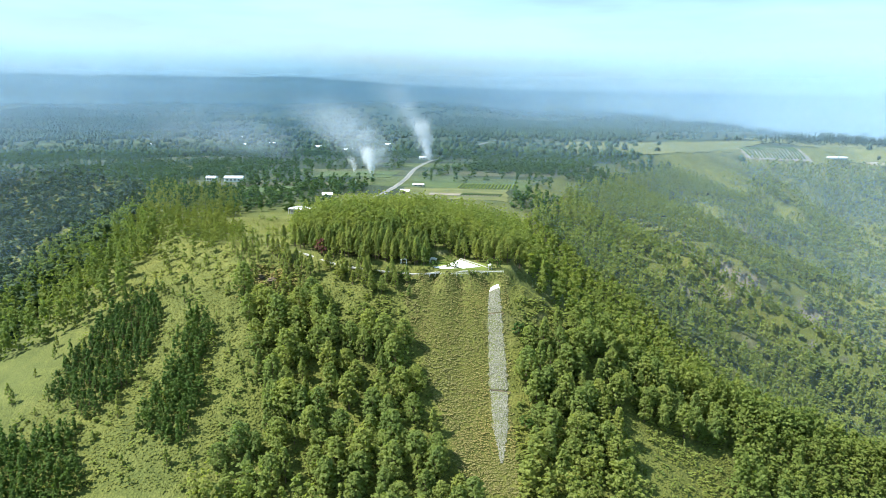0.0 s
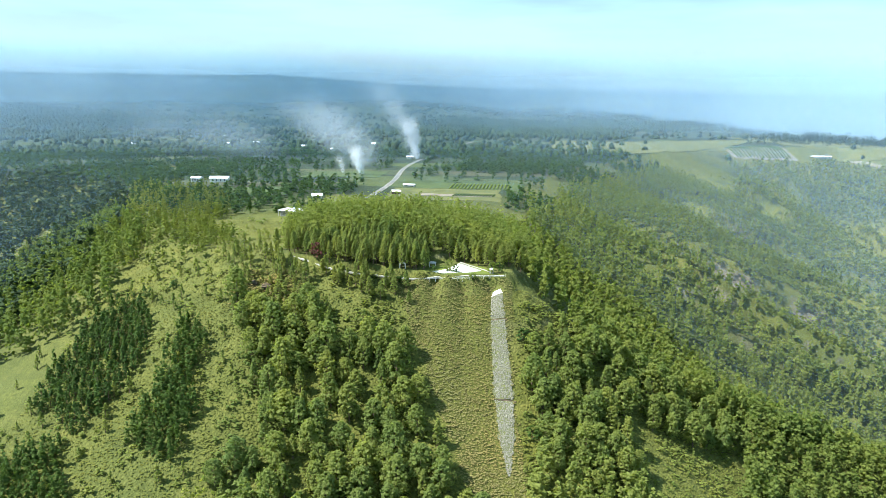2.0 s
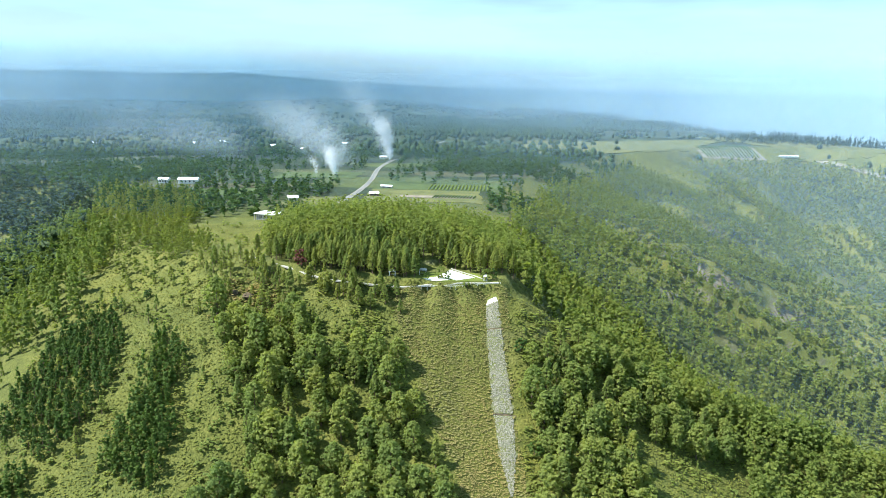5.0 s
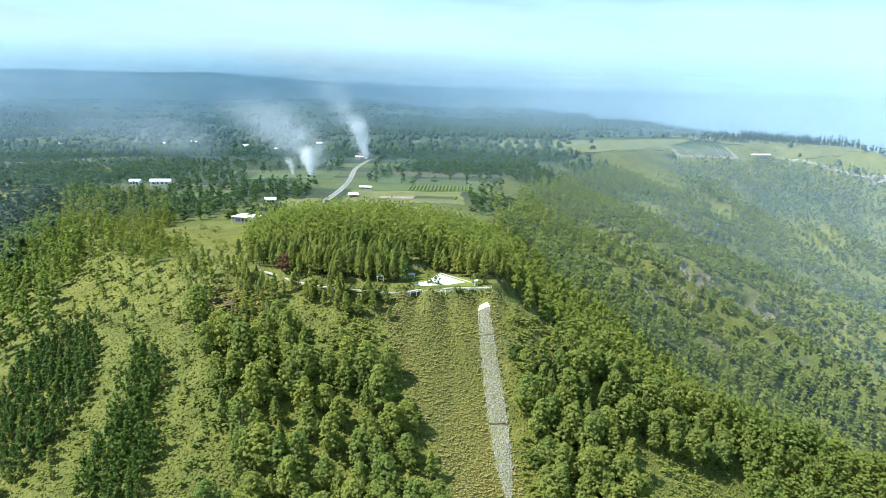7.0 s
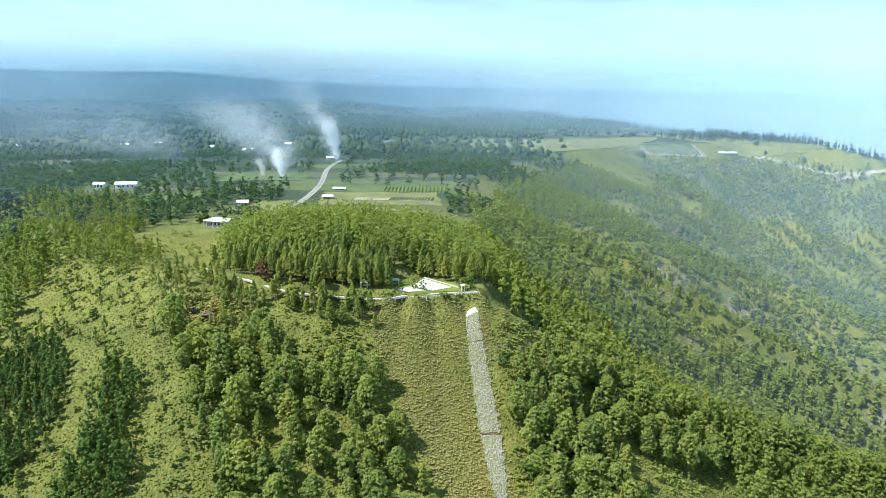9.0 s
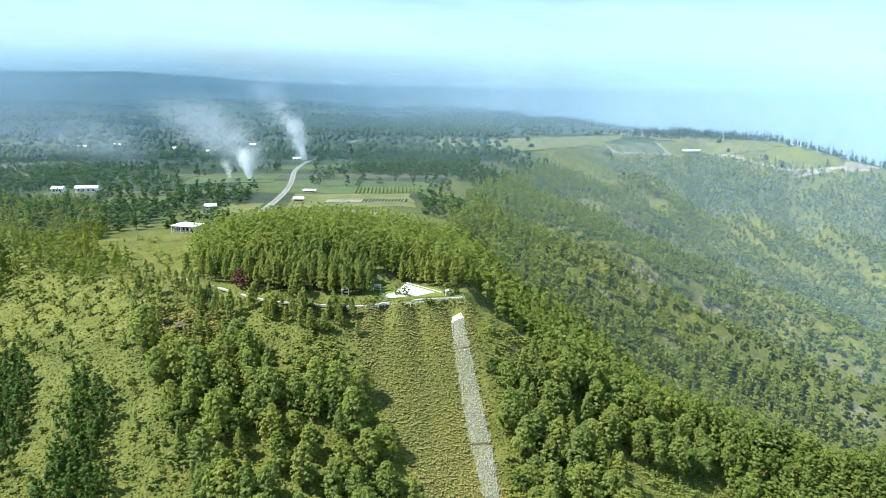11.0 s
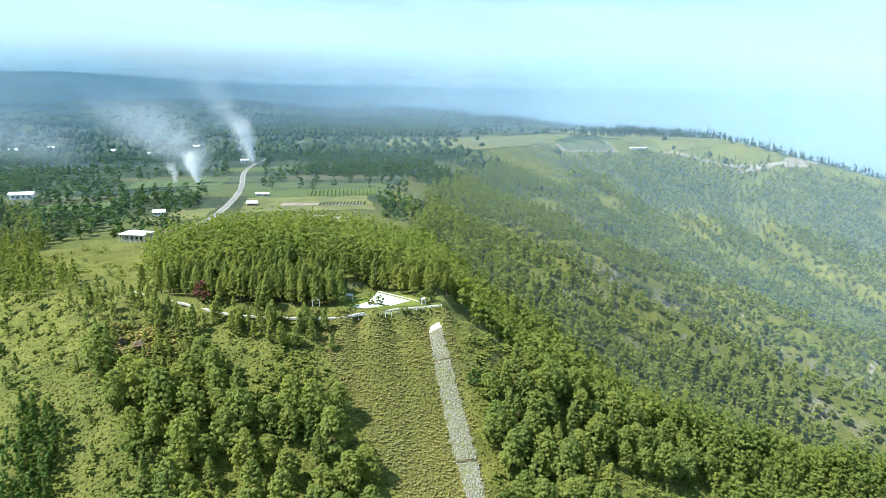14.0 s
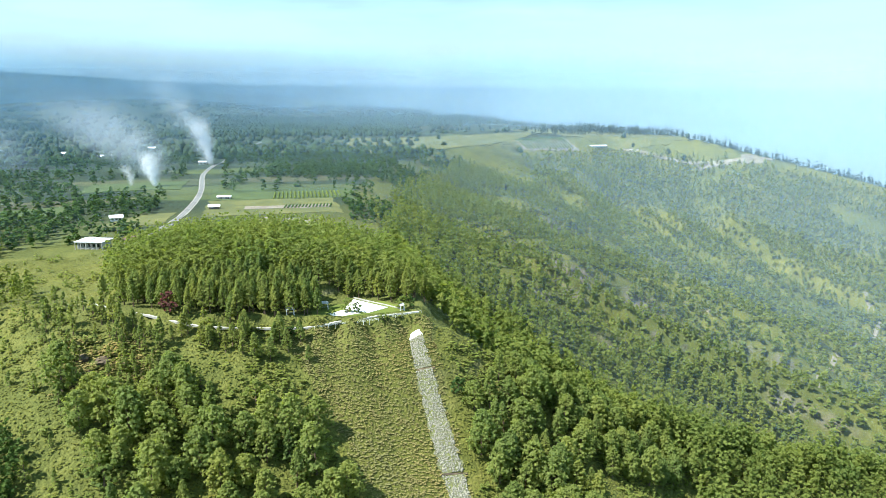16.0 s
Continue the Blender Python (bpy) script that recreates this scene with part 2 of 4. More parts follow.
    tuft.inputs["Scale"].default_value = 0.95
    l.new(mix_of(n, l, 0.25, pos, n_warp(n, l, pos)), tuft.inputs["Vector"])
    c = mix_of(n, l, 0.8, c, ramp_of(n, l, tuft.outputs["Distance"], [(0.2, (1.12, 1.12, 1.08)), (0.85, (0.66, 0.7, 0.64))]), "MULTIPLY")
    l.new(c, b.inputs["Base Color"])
    inv = n.new("ShaderNodeMath")
    inv.operation = "SUBTRACT"
    l.new(fine, inv.inputs[0])
    l.new(tuft.outputs["Distance"], inv.inputs[1])
    bump_of(n, l, inv.outputs[0], 0.8, 0.6, b)
    return m


def ribbon_stone():
    """Pale rubble laid in mortar, greened over in places."""
    m, n, l, b = material("rubble_chute", 0.9)
    pos = n.new("ShaderNodeNewGeometry").outputs["Position"]
    v = n.new("ShaderNodeTexVoronoi")
    v.inputs["Scale"].default_value = 1.1
    l.new(pos, v.inputs["Vector"])
    c = ramp_of(n, l, v.outputs["Distance"], [(0.1, (0.23, 0.222, 0.17)), (0.6, (0.1, 0.1, 0.062))])
    g = ramp_of(n, l, noise_of(n, l, pos, 0.3, 6, 0.75), [(0.38, (0, 0, 0)), (0.62, (1, 1, 1))])
    c = mix_of(n, l, g, c, (0.11, 0.12, 0.035))
    l.new(c, b.inputs["Base Color"])
    bump_of(n, l, v.outputs["Distance"], 0.8, 0.4, b)
    return m


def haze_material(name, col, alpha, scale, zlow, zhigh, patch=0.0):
    """Haze sheets and smoke puffs: scatter a share of light, pass the rest."""
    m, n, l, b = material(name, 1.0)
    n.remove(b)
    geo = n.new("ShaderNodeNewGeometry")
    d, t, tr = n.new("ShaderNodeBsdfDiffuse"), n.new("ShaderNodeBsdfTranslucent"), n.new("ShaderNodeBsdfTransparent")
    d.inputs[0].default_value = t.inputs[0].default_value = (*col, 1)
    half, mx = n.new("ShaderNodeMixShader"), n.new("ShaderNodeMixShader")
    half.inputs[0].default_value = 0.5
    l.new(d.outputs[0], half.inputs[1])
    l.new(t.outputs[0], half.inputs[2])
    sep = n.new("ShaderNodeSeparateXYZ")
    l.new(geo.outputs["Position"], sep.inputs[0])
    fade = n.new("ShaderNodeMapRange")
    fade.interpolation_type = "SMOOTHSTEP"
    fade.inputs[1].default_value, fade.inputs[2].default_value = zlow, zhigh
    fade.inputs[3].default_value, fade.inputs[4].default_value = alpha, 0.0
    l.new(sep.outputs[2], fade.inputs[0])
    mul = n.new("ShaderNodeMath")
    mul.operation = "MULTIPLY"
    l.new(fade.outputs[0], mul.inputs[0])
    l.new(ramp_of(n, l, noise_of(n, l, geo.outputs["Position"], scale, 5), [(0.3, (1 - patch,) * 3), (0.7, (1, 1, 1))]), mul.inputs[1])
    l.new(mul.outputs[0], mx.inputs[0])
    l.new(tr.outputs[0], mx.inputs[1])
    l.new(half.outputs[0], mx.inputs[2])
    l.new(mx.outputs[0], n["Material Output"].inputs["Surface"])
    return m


M_GROUND = ground_material()
M_PINE = leaf("pine_foliage", (0.18, 0.215, 0.06), (0.245, 0.28, 0.088), 0.6)
M_DARK = leaf("dark_foliage", (0.04, 0.08, 0.018), (0.08, 0.13, 0.028), 0.45)
M_RUBBLE = plain("rubble_stone", (0.28, 0.27, 0.215), (0.165, 0.16, 0.12), 1.5, 0.95)
M_SHRUB = leaf("shrub_foliage", (0.105, 0.113, 0.021), (0.16, 0.165, 0.034), 0.25)
M_DRY = leaf("dry_fern", (0.2, 0.162, 0.062), (0.29, 0.238, 0.1), 0.25)
M_BARK = plain("pine_bark", (0.16, 0.11, 0.075), (0.07, 0.05, 0.035), 2.0, 0.95)
M_RED = leaf("red_foliage", (0.05, 0.035, 0.03), (0.2, 0.06, 0.06), 0.3)
M_FAR = leaf("far_foliage", (0.018, 0.036, 0.016), (0.045, 0.075, 0.026), 0.3)
M_MIX = leaf("mixed_foliage", (0.13, 0.165, 0.042), (0.205, 0.24, 0.062), 0.55)
M_STONE = ribbon_stone()
M_PALE = plain("pale_concrete", (0.78, 0.78, 0.74), (0.6, 0.6, 0.56), 0.4, 0.85)
M_PATH = plain("worn_path_concrete", (0.4, 0.39, 0.35), (0.26, 0.26, 0.22), 0.5, 0.9)
M_CONC = plain("grey_concrete", (0.42, 0.42, 0.4), (0.28, 0.28, 0.26), 0.5, 0.9)
M_WHITE = plain("white_paint", (0.8, 0.8, 0.78), (0.66, 0.66, 0.63), 0.5, 0.6)
M_TIN = plain("pale_metal_sheet", (0.78, 0.8, 0.82), (0.6, 0.63, 0.66), 0.7, 0.45, 0.1)
M_RUST = plain("brown_roofing", (0.16, 0.1, 0.075), (0.08, 0.055, 0.045), 0.6, 0.85)
M_GLASS = plain("dark_window", (0.03, 0.035, 0.04), (0.02, 0.022, 0.025), 0.5, 0.15)
M_ROAD = plain("pale_gravel_road", (0.3, 0.29, 0.25), (0.2, 0.19, 0.16), 0.12, 0.95)
M_ASPH = plain("worn_asphalt", (0.17, 0.17, 0.165), (0.11, 0.11, 0.105), 0.15, 0.9)
M_LAWN = plain("cut_lawn", (0.11, 0.135, 0.02), (0.075, 0.1, 0.016), 0.06, 0.95)
M_SOIL = plain("ploughed_soil", (0.21, 0.185, 0.145), (0.14, 0.12, 0.095), 0.08, 0.95)
M_FIELD = plain("yellow_pasture", (0.11, 0.112, 0.034), (0.06, 0.072, 0.022), 0.05, 0.95)
M_CROP = plain("green_crop", (0.06, 0.085, 0.024), (0.04, 0.06, 0.018), 0.1, 0.95)
M_ROCK = plain("weathered_rock", (0.12, 0.09, 0.055), (0.05, 0.04, 0.028), 0.25, 0.95, 0.0, 0.8)
M_SAND = plain("pale_cleared_earth", (0.22, 0.205, 0.165), (0.13, 0.12, 0.09), 0.06, 0.95)
M_WATER = plain("lake_water", (0.2, 0.28, 0.32), (0.16, 0.24, 0.28), 0.002, 0.12, 0.0, 0.02)


# ---- building helpers ----
def part(name, bm, mat, parent=None, label=""):
    """Link a bmesh as one mesh object, under a thing if one is given."""
    me = bpy.data.meshes.new(name)
    bm.to_mesh(me)
    bm.free()
    me.materials.append(mat)
    ob = new(name, me)
    if parent is not None:
        ob.parent = parent
    if label:
        tagged(ob, label)
    return ob


def mesh_from(name, verts, faces, mat, shade=False):
    me = bpy.data.meshes.new(name)
    verts = np.asarray(verts, np.float32)
    faces = np.asarray(faces, np.int32)
    k = faces.shape[1]
    me.vertices.add(len(verts))
    me.vertices.foreach_set("co", verts.ravel())
    me.loops.add(faces.size)
    me.loops.foreach_set("vertex_index", faces.ravel())
    me.polygons.add(len(faces))
    me.polygons.foreach_set("loop_start", np.arange(0, faces.size, k, dtype=np.int32))
    if shade:
        me.polygons.foreach_set("use_smooth", np.ones(len(faces), bool))
    me.update(calc_edges=True)
    me.materials.append(mat)
    return me


def z_at(x, y):
    return land(np.array([x], float), np.array([y], float))[0][0]


# ---- the ground, one sheet to the horizon ----
GX = -20 + 62 * np.sinh(4.97 * np.linspace(-1, 1, 410))
GY = -10 + 62 * np.sinh(4.97 * np.linspace(-0.6, 1, 360))
gx, gy = np.meshgrid(GX, GY)
gz, gslope = land(gx, gy)
nx, ny = len(GX), len(GY)
qi = (np.arange(ny - 1)[:, None] * nx + np.arange(nx - 1)[None, :]).ravel()
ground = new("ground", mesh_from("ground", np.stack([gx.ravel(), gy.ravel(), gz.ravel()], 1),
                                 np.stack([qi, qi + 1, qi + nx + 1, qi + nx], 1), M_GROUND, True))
tagged(ground, "grassy and ferny hill ground with farmland behind", "ground", kind="structure")


def ground_z(x, y):
    """Height of the ground sheet itself at plan points."""
    x, y = np.asarray(x, float), np.asarray(y, float)
    i = np.clip(np.searchsorted(GX, x) - 1, 0, nx - 2)
    j = np.clip(np.searchsorted(GY, y) - 1, 0, ny - 2)
    u, v = (x - GX[i]) / (GX[i + 1] - GX[i]), (y - GY[j]) / (GY[j + 1] - GY[j])
    return gz[j, i] * (1 - u) * (1 - v) + gz[j, i + 1] * u * (1 - v) + gz[j + 1, i] * (1 - u) * v + gz[j + 1, i + 1] * u * v


# ---- trees ----
def crown_arrays(rng, height, radius, base, clumps, leaves, size, style="pine"):
    """Triangles of a crown: clumps of leaf tufts round limbs, uneven, with gaps."""
    t = rng.random(clumps) ** 0.85
    z = base + (height - base) * t
    if style == "pine":
        env = radius * np.clip(1.1 * np.clip(1 - t ** 1.25, 0.02, 1) ** 0.72 * (0.6 + 0.4 * np.minimum(1, t / 0.2)), 0.07, 1)
    elif style == "full":
        env = radius * np.clip(1.08 * np.clip(1 - t ** 2.6, 0.02, 1) ** 0.55 * (0.5 + 0.5 * np.minimum(1, t / 0.3)), 0.1, 1)
    else:
        env = radius * np.sqrt(np.clip(1 - (2 * t - 0.9) ** 2 / 1.25, 0.05, 1))
    ang = rng.random(clumps) * 2 * np.pi
    lob = 1 + 0.22 * np.sin(ang * 3 + rng.random() * 6) + rng.normal(0, 0.12, clumps)
    r = env * lob * np.sqrt(rng.uniform(0.2, 1.0, clumps))
    cen = np.stack([r * np.cos(ang), r * np.sin(ang), z + rng.normal(0, 0.25, clumps)], 1)
    crad = radius * rng.uniform(0.1, 0.2, clumps)
    n = clumps * leaves
    c = np.repeat(cen, leaves, 0)
    d = rng.normal(size=(n, 3))
    d /= np.linalg.norm(d, axis=1)[:, None]
    p = c + d * np.repeat(crad, leaves)[:, None] * (rng.random(n) ** 0.45)[:, None] * np.array([1, 1, 0.75])
    # a tuft is a pointed spray that lies on the outside of its clump
    away = c * np.array([1, 1, 0]) / (radius + 1e-6)
    face = 0.6 * d + 0.8 * away + np.array([0, 0, 0.9]) + rng.normal(0, 0.5, (n, 3))
    face /= np.linalg.norm(face, axis=1)[:, None]
    side = np.cross(face, rng.normal(size=(n, 3)))
    side /= np.linalg.norm(side, axis=1)[:, None] + 1e-6
    out = np.cross(side, face)
    s = size * rng.uniform(0.6, 1.3, n)[:, None]
    v = np.stack([p - out * s * 0.35 - side * s * 0.5, p - out * s * 0.35 + side * s * 0.5, p + out * s * 0.75], 1).reshape(-1, 3)
    f = np.arange(n * 3).reshape(n, 3)
    return v, f


def trunk_bm(rng, height, base_r, crown_base, limbs=7):
    bm = bmesh.new()

    def tube(a, b, ra, rb, seg=6):
        a, b = Vector(a), Vector(b)
        q = (b - a).to_track_quat("Z", "Y")
        rings = []
        for c, r in ((a, ra), (b, rb)):
            rings.append([bm.verts.new(c + q @ Vector((r * math.cos(k * 2 * math.pi / seg), r * math.sin(k * 2 * math.pi / seg), 0))) for k in range(seg)])
        for k in range(seg):
            bm.faces.new((rings[0][k], rings[0][(k + 1) % seg], rings[1][(k + 1) % seg], rings[1][k]))
    px, py, pz, pr = 0.0, 0.0, -0.8, base_r * 1.25
    for s in range(1, 6):
        z = height * 0.9 * s / 5
        x, y = px + rng.normal(0, 0.08), py + rng.normal(0, 0.08)
        r = base_r * (1 - 0.85 * s / 5)
        tube((px, py, pz), (x, y, z), pr, r)
        px, py, pz, pr = x, y, z, r
    for k in range(limbs):
        z = crown_base + (height * 0.85 - crown_base) * (k + 0.5) / limbs
        a = rng.random() * 2 * math.pi
        ln = height * 0.2 * (1 - 0.5 * k / limbs)
        tube((0, 0, z), (ln * math.cos(a), ln * math.sin(a), z + ln * 0.45), base_r * 0.3, base_r * 0.08, 4)
    return bm


TREE_RNG = np.random.default_rng(7)
KINDS = {}


def tree_kind(key, height, radius, base, clumps, leaves, size, mat, style="pine"):
    """Meshes of several differing trees of one kind, shared by all the trees of that kind."""
    KINDS[key] = []
    for k in range(5):
        h, r = height * TREE_RNG.uniform(0.88, 1.15), radius * TREE_RNG.uniform(0.85, 1.18)
        v, f = crown_arrays(TREE_RNG, h, r, base * h, clumps, leaves, size, style)
        crown = mesh_from("crown", v, f, mat)
        bm = trunk_bm(TREE_RNG, h, 0.02 * h, base * h)
        trunk = bpy.data.meshes.new("trunk")
        bm.to_mesh(trunk)
        bm.free()
        trunk.materials.append(M_BARK)
        KINDS[key].append((trunk, crown))


tree_kind("pine", 14.0, 2.9, 0.2, 200, 9, 0.62, M_PINE)
tree_kind("full_pine", 14.0, 4.5, 0.12, 300, 8, 0.74, M_PINE, "full")
tree_kind("young", 7.5, 1.7, 0.1, 56, 10, 0.55, M_PINE)
tree_kind("dark", 8.0, 2.0, 0.06, 60, 11, 0.58, M_DARK)


def plant(name, key, x, y, scale, label, category, group):
    trunk, crown = KINDS[key][int(TREE_RNG.integers(5))]
    root = new(name)
    root.matrix_basis = Matrix.LocRotScale((x, y, float(ground_z(x, y)) - 0.1), Euler((TREE_RNG.normal(0, 0.035), TREE_RNG.normal(0, 0.035), TREE_RNG.random() * 6.28)), (scale,) * 3)
    root.empty_display_size = 0.5
    for nm, me in (("trunk", trunk), ("crown", crown)):
        ob = new(nm, me)
        ob.parent = root
    return tagged(root, label, category, group)


def scatter(n, x0, x1, y0, y1, density, gap, seed):
    """Plan points by a density of 0 to 1, no nearer to one another than gap."""
    rng = np.random.default_rng(seed)
    x, y = rng.uniform(x0, x1, n), rng.uniform(y0, y1, n)
    keep = rng.random(n) < density(x, y)
    x, y = x[keep], y[keep]
    cell, got = {}, []
    for a, b in zip(x, y):
        i, j = int(a // gap), int(b // gap)
        if any((a - p) ** 2 + (b - q) ** 2 < gap * gap for di in (-1, 0, 1) for dj in (-1, 0, 1) for p, q in cell.get((i + di, j + dj), ())):
            continue
        cell.setdefault((i, j), []).append((a, b))
        got.append((a, b))
    return np.array(got).reshape(-1, 2)


def lump_arrays(rng, seg=6):
    """A far crown of a few ragged tiers."""
    v = []
    for z, r in ((0.0, 0.7), (0.34, 1.0), (0.68, 0.7)):
        for k in range(seg):
            a = (k + rng.uniform(-0.3, 0.3)) * 2 * math.pi / seg
            q = 0.27 * r * rng.uniform(0.62, 1.25)
            v.append((q * math.cos(a), q * math.sin(a), z + (rng.uniform(-0.12, 0.12) if z else -0.1)))
    v.append((rng.uniform(-0.05, 0.05), rng.uniform(-0.05, 0.05), rng.uniform(0.9, 1.1)))
    f = []
    for t in range(2):
        for k in range(seg):
            a, b = t * seg + k, t * seg + (k + 1) % seg
            f += [(a, b, b + seg), (a, b + seg, a + seg)]
    f += [(2 * seg + k, 2 * seg + (k + 1) % seg, 3 * seg) for k in range(seg)]
    return np.array(v), np.array(f)


def woods(name, pts, heights, radii, mat, label, clumps, leaves, size, seed, style="pine", base=0.25, category="woods"):
    """Many trees that nobody could count, joined into one sheet of crowns and stems."""
    rng = np.random.default_rng(seed)
    protos = []
    for k in range(8):
        protos.append(lump_arrays(rng) if style == "far" else crown_arrays(rng, 1.0, 0.27, base, clumps, leaves, size, style))
    vs, fs, base_i = [], [], 0
    zz = ground_z(pts[:, 0], pts[:, 1])
    pick, ang = rng.integers(0, 8, len(pts)), rng.random(len(pts)) * 6.283
    for k in range(8):
        sel = np.flatnonzero(pick == k)
        if not len(sel):
            continue
        v, f = protos[k]
        ca, sa = np.cos(ang[sel])[:, None], np.sin(ang[sel])[:, None]
        h, r = heights[sel][:, None], radii[sel][:, None] / 0.27
        x = (v[None, :, 0] * ca - v[None, :, 1] * sa) * r + pts[sel, 0][:, None]
        y = (v[None, :, 0] * sa + v[None, :, 1] * ca) * r + pts[sel, 1][:, None]
        z = v[None, :, 2] * h + zz[sel][:, None]
        vs.append(np.stack([x, y, z], 2).reshape(-1, 3))
        fs.append((f[None] + (np.arange(len(sel)) * len(v))[:, None, None]).reshape(-1, 3) + base_i)
        base_i += len(sel) * len(v)
    ob = new(name, mesh_from(name, np.concatenate(vs), np.concatenate(fs), mat))
    return tagged(ob, label, category, kind="stuff")


# ---- stands of trees, by their outlines on the plan ----
STAND_FRONT = [(-118, -17), (-96, -33), (-83, -15), (-67, -34), (-42, -30), (-31, -42), (-30, -63), (-17, -82), (-8, -97), (40, -100), (70, -145), (-120, -150), (-100, -90), (-86, -74), (-97, -58), (-116, -27)]
STAND_BAND = [(-182, 1), (-170, 6), (-150, -40), (-155, -61), (-164, -78), (-190, -60), (-190, -14)]
STAND_STRIP = [(-136, -28), (-124, -40), (-125, -58), (-117, -71), (-122, -90), (-142, -82), (-139, -52)]
STAND_LEFT = [(-405, 284), (-310, 254), (-205, 81), (-188, 13), (-198, -6), (-242, -20), (-300, 60)]
STAND_EDGE = [(-134, 20), (-120, 28), (-112, 8), (-87, -8), (-92, -33), (-117, -22), (-127, -2)]
STAND_RIDGE = [(-330, 330), (-240, 300), (-190, 190), (-172, 110), (-140, 60), (-135, 25), (-170, 18), (-205, 50), (-250, 150)]
STAND_CORNER = [(-200, -84), (-169, -80), (-155, -104), (-160, -130), (-210, -130)]
STAND_SPUR = [(42, -7), (62, -2), (110, -4), (112, -20), (79, -32), (58, -36), (62, -90), (60, -110), (12, -98), (18, -72), (18, -58), (21, -50), (16, -38), (16, -26), (32, -14)]
STAND_LOW = [(108, 14), (160, 18), (300, 25), (330, -40), (260, -90), (180, -110), (112, -90), (104, -65), (112, -30)]
OPEN_FACE = [(-48, 0), (8, 3), (10, -50), (13, -86), (-8, -88), (-27, -48)]


def bell(x, y, cx, cy, rx, ry):
    return np.exp(-(((x - cx) / rx) ** 2 + ((y - cy) / ry) ** 2))


def within(x, y, poly):
    res = np.zeros(np.shape(x), bool)
    for k in range(len(poly)):
        (x1, y1), (x2, y2) = poly[k - 1], poly[k]
        if y1 != y2:
            res ^= ((y1 > y) != (y2 > y)) & (x < (x2 - x1) * (y - y1) / (y2 - y1) + x1)
    return res


def ragged(poly, share=1.0, wob=4.0):
    """Density of a stand with an uneven outline."""
    def density(x, y):
        a, b = x + wob * fnoise(x, y, 9, 2, 41), y + wob * fnoise(x, y, 9, 2, 42)
        return within(a, b, poly) * share
    return density


def box_of(poly, pad=5):
    p = np.array(poly)
    return p[:, 0].min() - pad, p[:, 0].max() + pad, p[:, 1].min() - pad, p[:, 1].max() + pad


def dome_density(x, y):
    r = ((x + 45) / 72) ** 2 + ((y - 76) / 74) ** 2
    m = smooth(1.05, 0.9, r + 0.1 * fnoise(x, y, 20, 2, 9))
    walkway = np.interp(x, [-114, -105, -96, -82, -70, -52, -36], [26, 16, 11, 5, 2, 1, 1])
    return m * (y > walkway + 3.5) * ~((x > -34) & (x < 10) & (y < 31 - 0.75 * (x + 18) * (x > -18)))


rng = np.random.default_rng(5)
pts = scatter(22000, -145, 40, 4, 160, dome_density, 3.7, 21)
hem = [(-112, 24), (-96, 14), (-82, 8), (-60, 4.5), (-36, 4.5), (-35, 34), (-70, 20), (-108, 46)]
pts = np.concatenate([pts, scatter(700, *box_of(hem), ragged(hem, 0.8, 1.0), 4.4, 65)])
near = pts[pts[:, 1] < 36]
rest = pts[pts[:, 1] >= 36]
for x, y in near:
    plant("pine_tree", "pine", x, y, TREE_RNG.uniform(0.72, 0.95), "tall pine tree with a bright green tufted crown", "tree", "pines on the hilltop")
woods("hilltop_wood", rest, rng.uniform(8.5, 12, len(rest)), rng.uniform(2.5, 3.4, len(rest)), M_PINE, "dense bright green pine wood on the hilltop", 48, 8, 0.085, 31, "full")

# the slope that faces the viewer: single trees first, the crowded rest joined
pts = scatter(2600, *box_of(STAND_FRONT), ragged(STAND_FRONT, 0.8), 5.9, 22)
front = np.array([p for p in pts])
pts = scatter(2200, *box_of(STAND_SPUR), ragged(STAND_SPUR, 0.95, 2.0), 5.8, 24)
spur = np.array([p for p in pts])
singles = np.concatenate([front[front[:, 1] > -104], spur[spur[:, 1] > -70]])[:300]
taken = {tuple(p) for p in singles}
for x, y in singles:
    plant("pine_tree", "full_pine" if TREE_RNG.random() < 0.8 else "pine", x, y, TREE_RNG.uniform(0.72, 1.1), "pine tree with a full yellow-green crown on the slope", "tree", "pines on the slope")
low = scatter(5000, *box_of(STAND_LOW), ragged(STAND_LOW), 5.4, 25)
edge_of_spur = scatter(2500, 20, 340, -8, 30, lambda x, y: within(x, y, [(38, 3), (60, 12), (110, 22), (330, 20), (330, 2), (110, 2), (60, -4)]) * 1.0, 5.0, 26)
other = np.array([p for p in np.concatenate([front, spur]) if tuple(p) not in taken])
woods("slope_wood", other, rng.uniform(9, 15, len(other)), rng.uniform(2.8, 4.3, len(other)), M_PINE, "thick green pine wood on the steep spur", 70, 7, 0.085, 32, "full")
lower = np.concatenate([low, edge_of_spur])
woods("spur_wood", lower, rng.uniform(9, 15, len(lower)), rng.uniform(2.8, 4.2, len(lower)), M_MIX, "deep green pine wood along the low spur", 70, 7, 0.085, 66, "full")
left = scatter(9000, *box_of(STAND_LEFT), ragged(STAND_LEFT, 0.8), 5.6, 27)
woods("left_wood", left, rng.uniform(9, 15, len(left)), rng.uniform(2.6, 3.8, len(left)), M_MIX, "tall light green trees on the outer slope", 42, 6, 0.1, 34)

